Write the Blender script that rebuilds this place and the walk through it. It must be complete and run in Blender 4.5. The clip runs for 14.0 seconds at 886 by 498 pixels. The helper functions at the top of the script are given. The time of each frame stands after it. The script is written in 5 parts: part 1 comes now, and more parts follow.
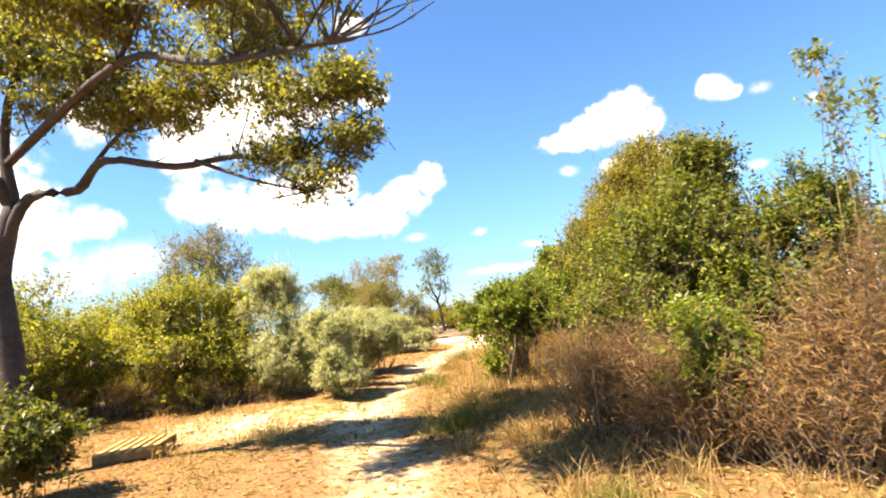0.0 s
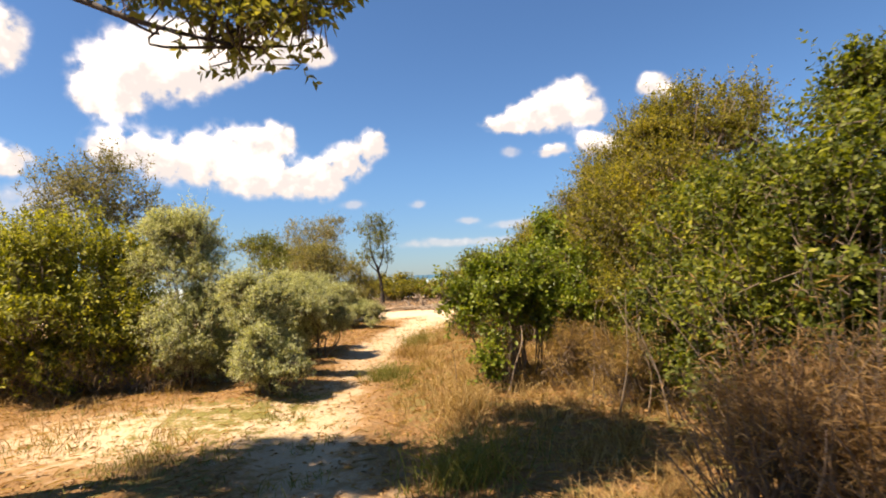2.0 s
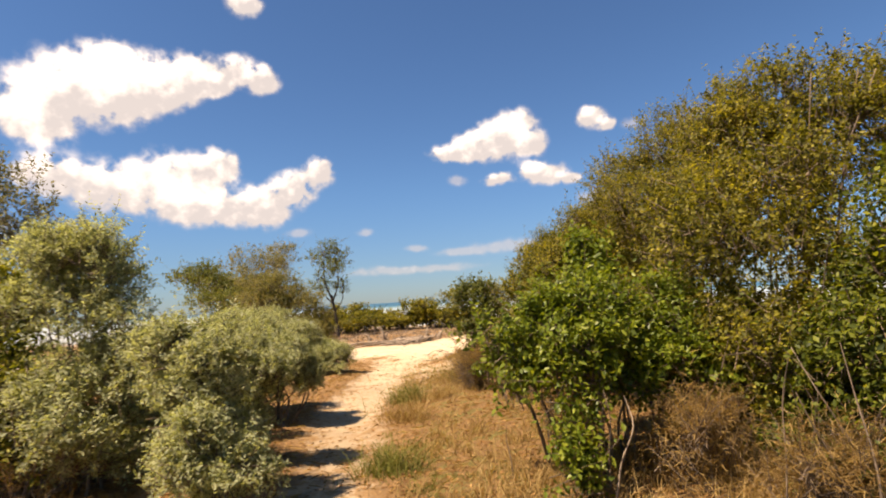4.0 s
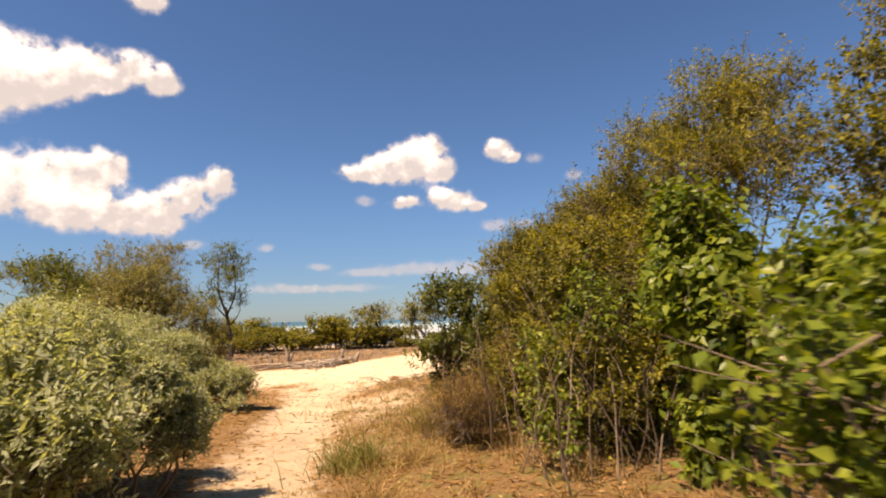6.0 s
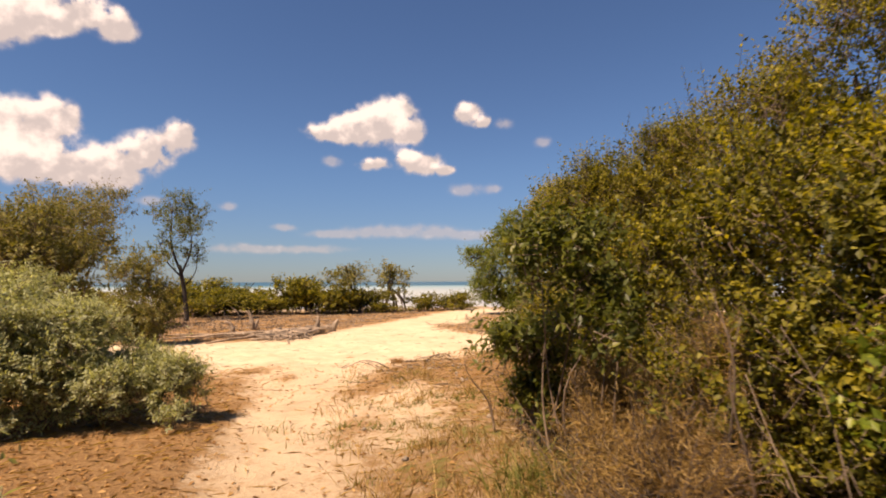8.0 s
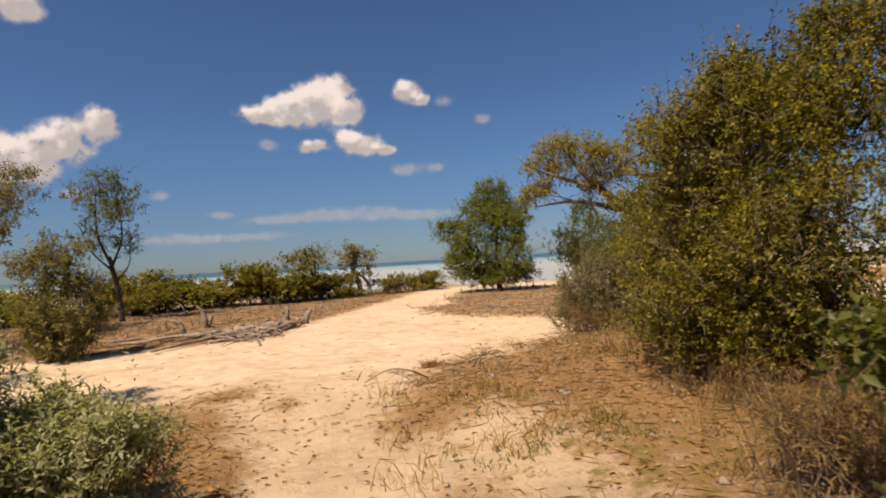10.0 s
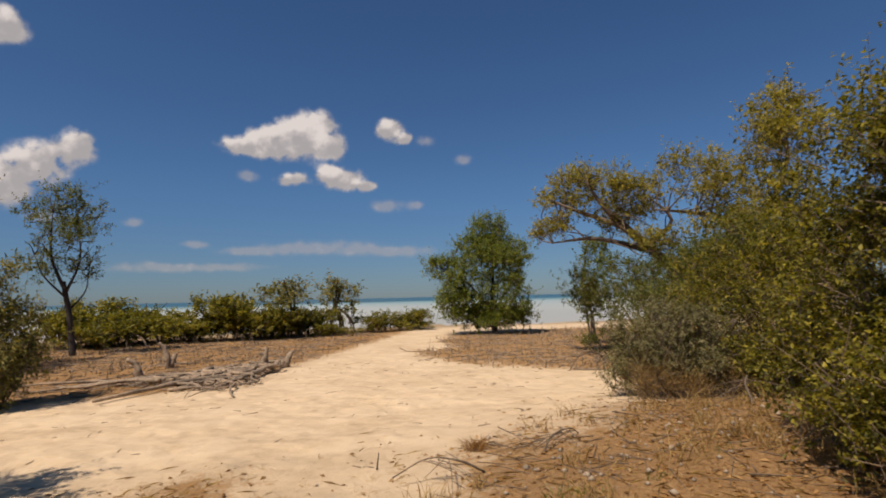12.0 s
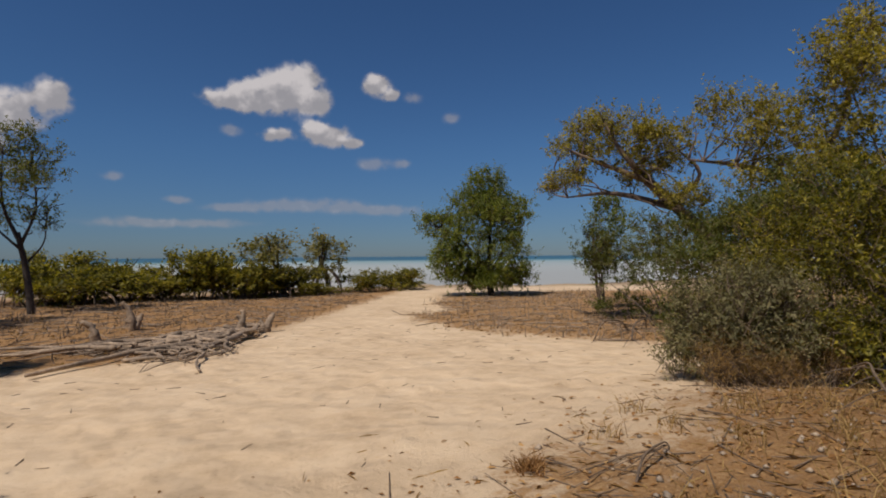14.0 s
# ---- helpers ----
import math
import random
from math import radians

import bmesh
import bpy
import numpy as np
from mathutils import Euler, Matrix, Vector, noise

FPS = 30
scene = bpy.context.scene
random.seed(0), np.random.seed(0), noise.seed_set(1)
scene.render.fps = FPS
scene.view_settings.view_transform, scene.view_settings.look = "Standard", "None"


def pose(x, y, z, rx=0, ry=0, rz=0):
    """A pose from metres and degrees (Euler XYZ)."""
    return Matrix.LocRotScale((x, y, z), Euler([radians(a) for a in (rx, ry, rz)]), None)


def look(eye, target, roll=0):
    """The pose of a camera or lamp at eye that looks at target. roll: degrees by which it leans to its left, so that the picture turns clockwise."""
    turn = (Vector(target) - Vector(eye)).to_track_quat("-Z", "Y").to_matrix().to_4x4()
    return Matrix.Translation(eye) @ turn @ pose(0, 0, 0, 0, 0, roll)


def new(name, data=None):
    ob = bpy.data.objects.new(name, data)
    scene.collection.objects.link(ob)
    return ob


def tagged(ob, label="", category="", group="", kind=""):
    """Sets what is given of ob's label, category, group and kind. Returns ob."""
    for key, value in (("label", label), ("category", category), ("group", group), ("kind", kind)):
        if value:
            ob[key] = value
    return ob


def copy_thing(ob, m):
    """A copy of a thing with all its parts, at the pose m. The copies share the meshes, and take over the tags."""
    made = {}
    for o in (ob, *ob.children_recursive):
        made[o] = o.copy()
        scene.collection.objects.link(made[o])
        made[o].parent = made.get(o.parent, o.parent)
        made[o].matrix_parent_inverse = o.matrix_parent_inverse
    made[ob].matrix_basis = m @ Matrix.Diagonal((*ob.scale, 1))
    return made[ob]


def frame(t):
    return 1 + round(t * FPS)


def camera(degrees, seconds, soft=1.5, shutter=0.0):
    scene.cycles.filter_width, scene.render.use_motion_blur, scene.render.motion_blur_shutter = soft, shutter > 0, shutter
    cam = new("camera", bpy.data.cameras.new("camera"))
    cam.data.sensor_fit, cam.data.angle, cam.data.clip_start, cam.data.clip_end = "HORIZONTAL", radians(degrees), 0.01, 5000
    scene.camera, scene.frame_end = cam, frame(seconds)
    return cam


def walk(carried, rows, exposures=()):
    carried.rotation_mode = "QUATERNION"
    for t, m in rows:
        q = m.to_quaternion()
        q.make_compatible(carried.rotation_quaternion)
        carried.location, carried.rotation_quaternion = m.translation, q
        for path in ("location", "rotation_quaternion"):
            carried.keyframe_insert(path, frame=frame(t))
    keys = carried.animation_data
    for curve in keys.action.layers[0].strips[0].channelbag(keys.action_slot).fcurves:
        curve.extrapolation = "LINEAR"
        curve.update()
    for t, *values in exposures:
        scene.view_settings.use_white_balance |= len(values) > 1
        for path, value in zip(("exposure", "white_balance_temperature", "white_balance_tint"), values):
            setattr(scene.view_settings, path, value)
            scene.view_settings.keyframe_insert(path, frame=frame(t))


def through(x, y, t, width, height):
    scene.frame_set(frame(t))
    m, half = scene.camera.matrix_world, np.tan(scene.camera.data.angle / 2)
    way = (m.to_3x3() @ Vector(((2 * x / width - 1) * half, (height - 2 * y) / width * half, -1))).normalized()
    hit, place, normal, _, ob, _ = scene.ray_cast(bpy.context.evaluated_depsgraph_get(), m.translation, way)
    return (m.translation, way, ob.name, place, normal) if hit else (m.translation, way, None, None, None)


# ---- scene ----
cam = camera(78.34, 14.0, soft=1.9, shutter=0.25)
ROWS = [
    (0.0, 0.002, 0.0, 1.451, 96.1, 6.38, -0.59),
    (0.5, -0.152, 0.715, 1.435, 94.64, 2.65, -1.14),
    (1.0, -0.302, 1.288, 1.438, 93.0, 3.36, -6.18),
    (1.5, -0.409, 1.986, 1.469, 92.85, 1.86, -6.12),
    (2.0, -0.545, 2.641, 1.513, 92.64, 2.39, -7.67),
    (2.5, -0.623, 3.435, 1.533, 91.45, 1.87, -7.04),
    (3.0, -0.777, 4.033, 1.564, 92.47, 2.76, -9.22),
    (3.5, -0.863, 4.674, 1.621, 94.79, 2.97, -8.61),
    (4.0, -1.02, 5.164, 1.67, 95.31, 3.26, -13.1),
    (6.5, -0.968, 9.815, 1.469, 97.4, 1.34, -23.59),
    (7.0, -0.841, 10.744, 1.471, 94.33, 0.65, -23.5),
    (7.5, -0.754, 11.497, 1.484, 94.64, 0.55, -26.76),
    (8.0, -0.597, 12.248, 1.533, 93.41, 0.23, -26.97),
    (10.5, -0.468, 15.972, 1.468, 91.22, 2.98, -33.9),
    (11.0, -0.38, 16.47, 1.469, 93.25, 0.73, -34.74),
    (11.5, -0.211, 17.018, 1.482, 92.57, 0.73, -34.4),
    (12.0, -0.091, 17.493, 1.509, 95.0, 1.31, -35.08),
    (12.5, 0.069, 17.93, 1.491, 95.23, 0.9, -33.87),
    (13.0, 0.223, 18.371, 1.491, 93.34, 0.45, -35.36),
    (13.5, 0.45, 18.774, 1.496, 91.51, -0.87, -35.5),
    (14.0, 0.592, 19.146, 1.486, 90.75, 0.42, -36.6),
]
EXPOSURES = [(0.0, 2.2, 7700, 15), (0.5, 1.86, 7700, 15), (1.0, 1.64, 7900, 16), (2.0, 1.29, 7950, 18), (4.0, 1.04, 8050, 20), (7.0, 0.9, 8550, 26), (8.2, 0.7, 8600, 28), (10.5, 0.22, 7500, 20), (12.0, 0.03, 7150, 18), (14.0, -0.32, 6600, 17)]
walk(cam, [(t, pose(x, y, z, rx, ry, rz)) for t, x, y, z, rx, ry, rz in ROWS], EXPOSURES)

# ---- world, sun ----
SUN_AZ, SUN_EL = -106.0, 58.0
CLOUDS = [(-21.0, 20.0, 4.2, 3.0), (-17.2, 19.6, 3.2, 2.1), (-13.2, 20.7, 2.5, 1.6), (-23.6, 18.3, 2.8, 2.4), (-18.2, 22.4, 2.8, 1.9), (-15.0, 21.6, 3.2, 2.3), (-24.0, 16.4, 2.2, 1.4), (-11.0, 22.4, 2.3, 1.7), (-7.0, 23.2, 2.0, 1.4), (-4.6, 22.4, 1.7, 1.4), (-9.0, 21.6, 1.6, 0.9),
          (-23.0, 12.7, 2.6, 1.8), (-17.6, 11.8, 4.2, 2.3), (-12.6, 12.6, 4.0, 2.6), (-9.0, 13.9, 2.0, 1.8), (-10.0, 10.0, 4.6, 1.7), (-4.8, 10.1, 2.6, 2.0), (-2.0, 12.0, 2.3, 1.8), (0.8, 13.7, 1.5, 1.5),
          (15.2, 15.2, 2.7, 0.9), (18.0, 15.9, 2.9, 1.7), (20.8, 16.5, 2.7, 2.2), (22.5, 17.4, 1.5, 1.6), (23.6, 15.5, 1.6, 1.2), (19.6, 12.2, 1.7, 0.65), (24.6, 12.3, 2.3, 1.15), (23.2, 13.0, 1.1, 0.8), (27.0, 11.6, 1.3, 0.55),
          (29.7, 17.4, 1.5, 1.1), (31.2, 16.5, 0.9, 0.6), (-31.6, 20.4, 2.2, 2.6), (-31.2, 10.8, 1.8, 1.3), (-6.3, 29.0, 1.8, 1.1), (-37.5, 10.5, 4.5, 4.0), (-41.0, 15.5, 5.0, 4.0)]
# Thin clouds; the last two paint white glare low on the sun side.
WISPS_GLARE = [(10.6, 5.5, 1.3, 0.4), (33.5, 16.3, 1.1, 0.6), (-1.4, 7.6, 1.5, 0.5), (5.2, 7.5, 1.0, 0.45), (15.4, 4.9, 2.6, 0.5), (19.6, 5.2, 3.4, 0.75), (24.6, 5.3, 4.4, 0.75), (30.4, 4.8, 4.6, 0.6), (7.5, 3.3, 5.0, 0.55), (14.0, 3.4, 4.0, 0.45), (29.4, 9.6, 2.0, 0.7), (32.3, 9.6, 0.9, 0.6), (37.6, 14.3, 1.0, 0.6), (15.4, 12.3, 1.0, 0.6), (-35.7, 6.0, 6.4, 2.6), (-28.2, 7.5, 3.9, 1.9)]


def node(tree, kind, **inputs):
    n = tree.nodes.new(kind)
    for key, value in inputs.items():
        n.inputs[int(key[1:]) if key[0] == "i" and key[1:].isdigit() else key].default_value = value
    return n


def build_world():
    world = bpy.data.worlds.new("sky")
    scene.world = world
    world.use_nodes = True
    t = world.node_tree
    t.nodes.clear()
    lk = t.links.new
    sky = t.nodes.new("ShaderNodeTexSky")
    sky.sky_type, sky.sun_disc = "NISHITA", False
    sky.sun_elevation, sky.sun_rotation = radians(SUN_EL), radians(SUN_AZ % 360)
    sky.air_density, sky.dust_density, sky.ozone_density = 1.0, 0.15, 3.0
    tint = node(t, "ShaderNodeMix")
    tint.data_type, tint.blend_type = "RGBA", "MULTIPLY"
    tint.inputs[0].default_value = 1.0
    lk(sky.outputs[0], tint.inputs[6])
    coord = t.nodes.new("ShaderNodeTexCoord")
    split = t.nodes.new("ShaderNodeSeparateXYZ")
    lk(coord.outputs["Generated"], split.inputs[0])

    def m(op, a, b=None, c=None):
        n = t.nodes.new("ShaderNodeMath")
        n.operation = op
        for i, v in enumerate((a, b, c)):
            if v is None:
                continue
            if isinstance(v, (int, float)):
                n.inputs[i].default_value = v
            else:
                lk(v, n.inputs[i])
        return n.outputs[0]

    az = m("MULTIPLY", m("ARCTAN2", split.outputs[0], split.outputs[1]), 180 / math.pi)
    el = m("MULTIPLY", m("ARCSINE", split.outputs[2]), 180 / math.pi)
    haze = node(t, "ShaderNodeMapRange")
    haze.interpolation_type = "SMOOTHSTEP"
    haze.inputs[1].default_value, haze.inputs[2].default_value = -2.0, 13.0
    lk(el, haze.inputs[0])
    air = node(t, "ShaderNodeMix")
    air.data_type = "RGBA"
    air.inputs[6].default_value = (0.38, 0.56, 0.86, 1.0)
    air.inputs[7].default_value = (0.45, 0.77, 1.06, 1.0)
    lk(haze.outputs[0], air.inputs[0])
    lk(air.outputs[2], tint.inputs[7])
    place = t.nodes.new("ShaderNodeCombineXYZ")
    lk(az, place.inputs[0])
    lk(el, place.inputs[1])
    warp = node(t, "ShaderNodeTexNoise", Scale=0.5, Detail=2.0)
    lk(place.outputs[0], warp.inputs["Vector"])
    push = node(t, "ShaderNodeVectorMath")
    push.operation = "MULTIPLY_ADD"
    lk(warp.outputs[1], push.inputs[0])
    push.inputs[1].default_value = (0.9, 0.6, 0)
    lk(place.outputs[0], push.inputs[2])
    shift = node(t, "ShaderNodeVectorMath")
    shift.operation = "SUBTRACT"
    lk(push.outputs[0], shift.inputs[0])
    shift.inputs[1].default_value = (0.45, 0.3, 0)
    billow = node(t, "ShaderNodeTexNoise", Scale=0.7, Detail=6.0, Roughness=0.5)
    lk(place.outputs[0], billow.inputs["Vector"])
    lumps = m("SUBTRACT", billow.outputs[0], 0.5)

    def cover(puffs, lift=0.0, grow=1.0):
        """The summed weight of soft puffs, which melt into one another."""
        total = None
        for a, e, w, h in puffs:
            off = node(t, "ShaderNodeVectorMath")
            off.operation = "SUBTRACT"
            off.inputs[1].default_value = (a - lift * 0.5 * w, e + lift * h, 0)
            lk(shift.outputs[0], off.inputs[0])
            div = node(t, "ShaderNodeVectorMath")
            div.operation = "DIVIDE"
            div.inputs[1].default_value = (w * grow, h * grow, 1)
            lk(off.outputs[0], div.inputs[0])
            dot = node(t, "ShaderNodeVectorMath")
            dot.operation = "DOT_PRODUCT"
            lk(div.outputs[0], dot.inputs[0])
            lk(div.outputs[0], dot.inputs[1])
            puff = m("POWER", 0.22, dot.outputs["Value"])
            total = puff if total is None else m("ADD", total, puff)
        return total

    def soft(value, lo, hi):
        r = node(t, "ShaderNodeMapRange")
        r.interpolation_type = "SMOOTHSTEP"
        for i, v in ((1, lo), (2, hi), (3, 0.0), (4, 1.0)):
            r.inputs[i].default_value = v
        lk(value, r.inputs[0])
        return r.outputs[0]

    dense = soft(m("MULTIPLY", cover(CLOUDS), m("MULTIPLY_ADD", lumps, 3.3, 1.0)), 0.08, 0.50)
    lit = m("ADD", cover(CLOUDS, 0.85), m("MULTIPLY", lumps, 2.2))
    thin = m("MULTIPLY", soft(m("MULTIPLY", cover(WISPS_GLARE), m("MULTIPLY_ADD", lumps, 2.6, 1.0)), 0.05, 0.85), 0.5)
    mask = m("MAXIMUM", dense, thin)
    white = node(t, "ShaderNodeMix")
    white.data_type = "RGBA"
    white.inputs[6].default_value = (5.6, 5.75, 6.1, 1)
    white.inputs[7].default_value = (10.2, 10.1, 10.0, 1)
    lk(soft(lit, 0.1, 1.0), white.inputs[0])
    mix = node(t, "ShaderNodeMix")
    mix.data_type = "RGBA"
    lk(mask, mix.inputs[0])
    lk(tint.outputs[2], mix.inputs[6])
    lk(white.outputs[2], mix.inputs[7])
    back = node(t, "ShaderNodeBackground", Strength=0.064)
    lk(mix.outputs[2], back.inputs[0])
    lk(back.outputs[0], t.nodes.new("ShaderNodeOutputWorld").inputs[0])


build_world()
sun_data = bpy.data.lights.new("sun", "SUN")
sun_data.energy, sun_data.angle, sun_data.color = 5.0, radians(0.53), (1.0, 0.94, 0.84)
sun = new("sun", sun_data)
a, e = radians(SUN_AZ), radians(SUN_EL)
sun.matrix_world = look((40 * math.sin(a) * math.cos(e), 40 * math.cos(a) * math.cos(e), 40 * math.sin(e)), (0, 0, 0))


# ---- materials ----
def shader(name):
    mat = bpy.data.materials.new(name)
    mat.use_nodes = True
    t = mat.node_tree
    return mat, t, t.nodes["Principled BSDF"], t.links.new


def ramp(t, stops):
    r = t.nodes.new("ShaderNodeValToRGB")
    while len(r.color_ramp.elements) < len(stops):
        r.color_ramp.elements.new(0.5)
    for el, (p, c) in zip(r.color_ramp.elements, stops):
        el.position, el.color = p, (*c, 1)
    return r


def noise_tex(t, lk, scale, detail=4.0, rough=0.55, coord="Object"):
    c = t.nodes.new("ShaderNodeTexCoord")
    n = node(t, "ShaderNodeTexNoise", Scale=scale, Detail=detail, Roughness=rough)
    lk(c.outputs[coord], n.inputs["Vector"])
    return n


def blend(t, lk, fac, a, b, mode="MIX"):
    n = t.nodes.new("ShaderNodeMix")
    n.data_type, n.blend_type = "RGBA", mode
    for i, v in ((0, fac), (6, a), (7, b)):
        if hasattr(v, "is_linked"):
            lk(v, n.inputs[i])
        else:
            n.inputs[i].default_value = v
    return n.outputs[2]


def leaf_material(name, stops, rough=0.5, through=0.3, patch=0.5):
    mat, t, p, lk = shader(name)
    geo = t.nodes.new("ShaderNodeNewGeometry")
    r = ramp(t, stops)
    n = noise_tex(t, lk, 1.4, 3.0)
    sm = t.nodes.new("ShaderNodeMath")
    sm.operation = "MULTIPLY_ADD"
    lk(n.outputs[0], sm.inputs[0])
    sm.inputs[1].default_value = patch
    half = t.nodes.new("ShaderNodeMath")
    half.operation = "MULTIPLY_ADD"
    lk(geo.outputs["Random Per Island"], half.inputs[0])
    half.inputs[1].default_value, half.inputs[2].default_value = 1.0 - patch * 0.5, -patch * 0.25
    lk(half.outputs[0], sm.inputs[2])
    lk(sm.outputs[0], r.inputs[0])
    lk(r.outputs[0], p.inputs["Base Color"])
    p.inputs["Roughness"].default_value = rough + 0.1
    p.inputs["Specular IOR Level"].default_value = 0.28
    tr = t.nodes.new("ShaderNodeBsdfTranslucent")
    warm = blend(t, lk, 1.0, r.outputs[0], (1.25, 1.2, 0.5, 1), "MULTIPLY")
    lk(warm, tr.inputs[0])
    mx = t.nodes.new("ShaderNodeMixShader")
    mx.inputs[0].default_value = through
    lk(p.outputs[0], mx.inputs[1])
    lk(tr.outputs[0], mx.inputs[2])
    lk(mx.outputs[0], t.nodes["Material Output"].inputs[0])
    return mat


def wood_material(name, dark, light, scale=14.0, rough=0.85, bump=0.5):
    mat, t, p, lk = shader(name)
    n = noise_tex(t, lk, scale, 6.0, 0.65)
    big = noise_tex(t, lk, scale * 0.12, 3.0)
    r = ramp(t, [(0.3, dark), (0.7, light)])
    lk(n.outputs[0], r.inputs[0])
    stain = ramp(t, [(0.35, (0.55, 0.55, 0.55)), (0.65, (1.1, 1.08, 1.05))])
    lk(big.outputs[0], stain.inputs[0])
    lk(blend(t, lk, 1.0, r.outputs[0], stain.outputs[0], "MULTIPLY"), p.inputs["Base Color"])
    p.inputs["Roughness"].default_value = rough
    b = node(t, "ShaderNodeBump", Strength=bump, Distance=0.01)
    lk(n.outputs[0], b.inputs["Height"])
    lk(b.outputs[0], p.inputs["Normal"])
    return mat


LEAF_SILVER = leaf_material("silver_leaf", [(0.0, (0.165, 0.18, 0.09)), (0.5, (0.35, 0.367, 0.195)), (1.0, (0.57, 0.58, 0.37))], 0.6, 0.5)
LEAF_YELLOW = leaf_material("yellow_green_leaf", [(0.0, (0.085, 0.055, 0.014)), (0.16, (0.045, 0.048, 0.008)), (0.45, (0.135, 0.128, 0.016)), (0.75, (0.29, 0.25, 0.03)), (1.0, (0.54, 0.43, 0.06))], 0.42, 0.5, 0.7)
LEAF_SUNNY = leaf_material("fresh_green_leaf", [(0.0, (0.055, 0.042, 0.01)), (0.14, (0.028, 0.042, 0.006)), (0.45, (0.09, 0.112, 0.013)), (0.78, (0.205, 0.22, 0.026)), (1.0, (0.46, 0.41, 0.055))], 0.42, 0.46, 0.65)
LEAF_BRIGHT = leaf_material("bright_yellow_green_leaf", [(0.0, (0.09, 0.075, 0.014)), (0.14, (0.065, 0.08, 0.011)), (0.45, (0.19, 0.20, 0.025)), (0.75, (0.35, 0.34, 0.042)), (1.0, (0.58, 0.5, 0.08))], 0.42, 0.5, 0.6)
LEAF_GOLD = leaf_material("golden_leaf", [(0.0, (0.085, 0.08, 0.014)), (0.5, (0.245, 0.215, 0.034)), (1.0, (0.48, 0.39, 0.065))], 0.45, 0.46)
LEAF_GREEN = leaf_material("green_leaf", [(0.0, (0.055, 0.075, 0.011)), (0.6, (0.15, 0.185, 0.026)), (1.0, (0.33, 0.32, 0.05))], 0.36, 0.46, 0.6)
LEAF_DARK = leaf_material("dark_leaf", [(0.0, (0.05, 0.062, 0.015)), (0.7, (0.13, 0.145, 0.03)), (1.0, (0.27, 0.245, 0.055))], 0.3, 0.48)
LEAF_LEATHER = leaf_material("leathery_leaf", [(0.0, (0.06, 0.068, 0.018)), (0.5, (0.165, 0.172, 0.042)), (1.0, (0.36, 0.33, 0.09))], 0.28, 0.5, 0.5)
LEAF_OLIVE = leaf_material("olive_leaf", [(0.0, (0.08, 0.08, 0.02)), (0.6, (0.19, 0.175, 0.048)), (1.0, (0.33, 0.26, 0.08))], 0.5, 0.4)
LEAF_TAN = leaf_material("faded_leaf", [(0.0, (0.09, 0.09, 0.04)), (0.6, (0.20, 0.185, 0.085)), (1.0, (0.33, 0.28, 0.14))], 0.55, 0.38)
LEAF_VINE = leaf_material("vine_leaf", [(0.0, (0.04, 0.062, 0.008)), (0.5, (0.13, 0.175, 0.018)), (1.0, (0.31, 0.33, 0.042))], 0.3, 0.45)
DRY_STRAW = leaf_material("dry_straw", [(0.0, (0.14, 0.078, 0.025)), (0.5, (0.33, 0.21, 0.075)), (1.0, (0.53, 0.38, 0.165))], 0.7, 0.32)
DRY_BROWN = leaf_material("dry_brown", [(0.0, (0.11, 0.048, 0.015)), (0.6, (0.31, 0.16, 0.052)), (1.0, (0.52, 0.33, 0.14))], 0.75, 0.2)
DEAD_BRUSH = leaf_material("dead_brush", [(0.0, (0.09, 0.045, 0.018)), (0.5, (0.25, 0.145, 0.06)), (1.0, (0.48, 0.33, 0.16))], 0.75, 0.3, 0.7)
GRASS_GREEN = leaf_material("green_grass", [(0.0, (0.07, 0.085, 0.015)), (0.6, (0.17, 0.17, 0.035)), (1.0, (0.30, 0.25, 0.07))], 0.6, 0.3)
BARK = wood_material("grey_bark", (0.018, 0.014, 0.011), (0.065, 0.052, 0.042))
TWIG = wood_material("brown_twig", (0.09, 0.06, 0.038), (0.24, 0.175, 0.115), 20.0)
DRIFT = wood_material("bleached_driftwood", (0.16, 0.11, 0.07), (0.46, 0.355, 0.245), 18.0)
BARK_TAN = wood_material("weathered_bark", (0.075, 0.052, 0.036), (0.235, 0.17, 0.12))
PALLET = wood_material("raw_pallet_pine", (0.36, 0.19, 0.05), (0.60, 0.37, 0.12), 9.0, 0.75, 0.25)
# Pallet pine darkened as if shaded, for the bearers and bottom boards.
PALLET_SHADED = wood_material("shaded_pallet_pine", (0.14, 0.075, 0.025), (0.3, 0.18, 0.065), 9.0, 0.8, 0.25)


def tread_coord(t, lk):
    return t.nodes.new("ShaderNodeTexCoord").outputs["Object"]


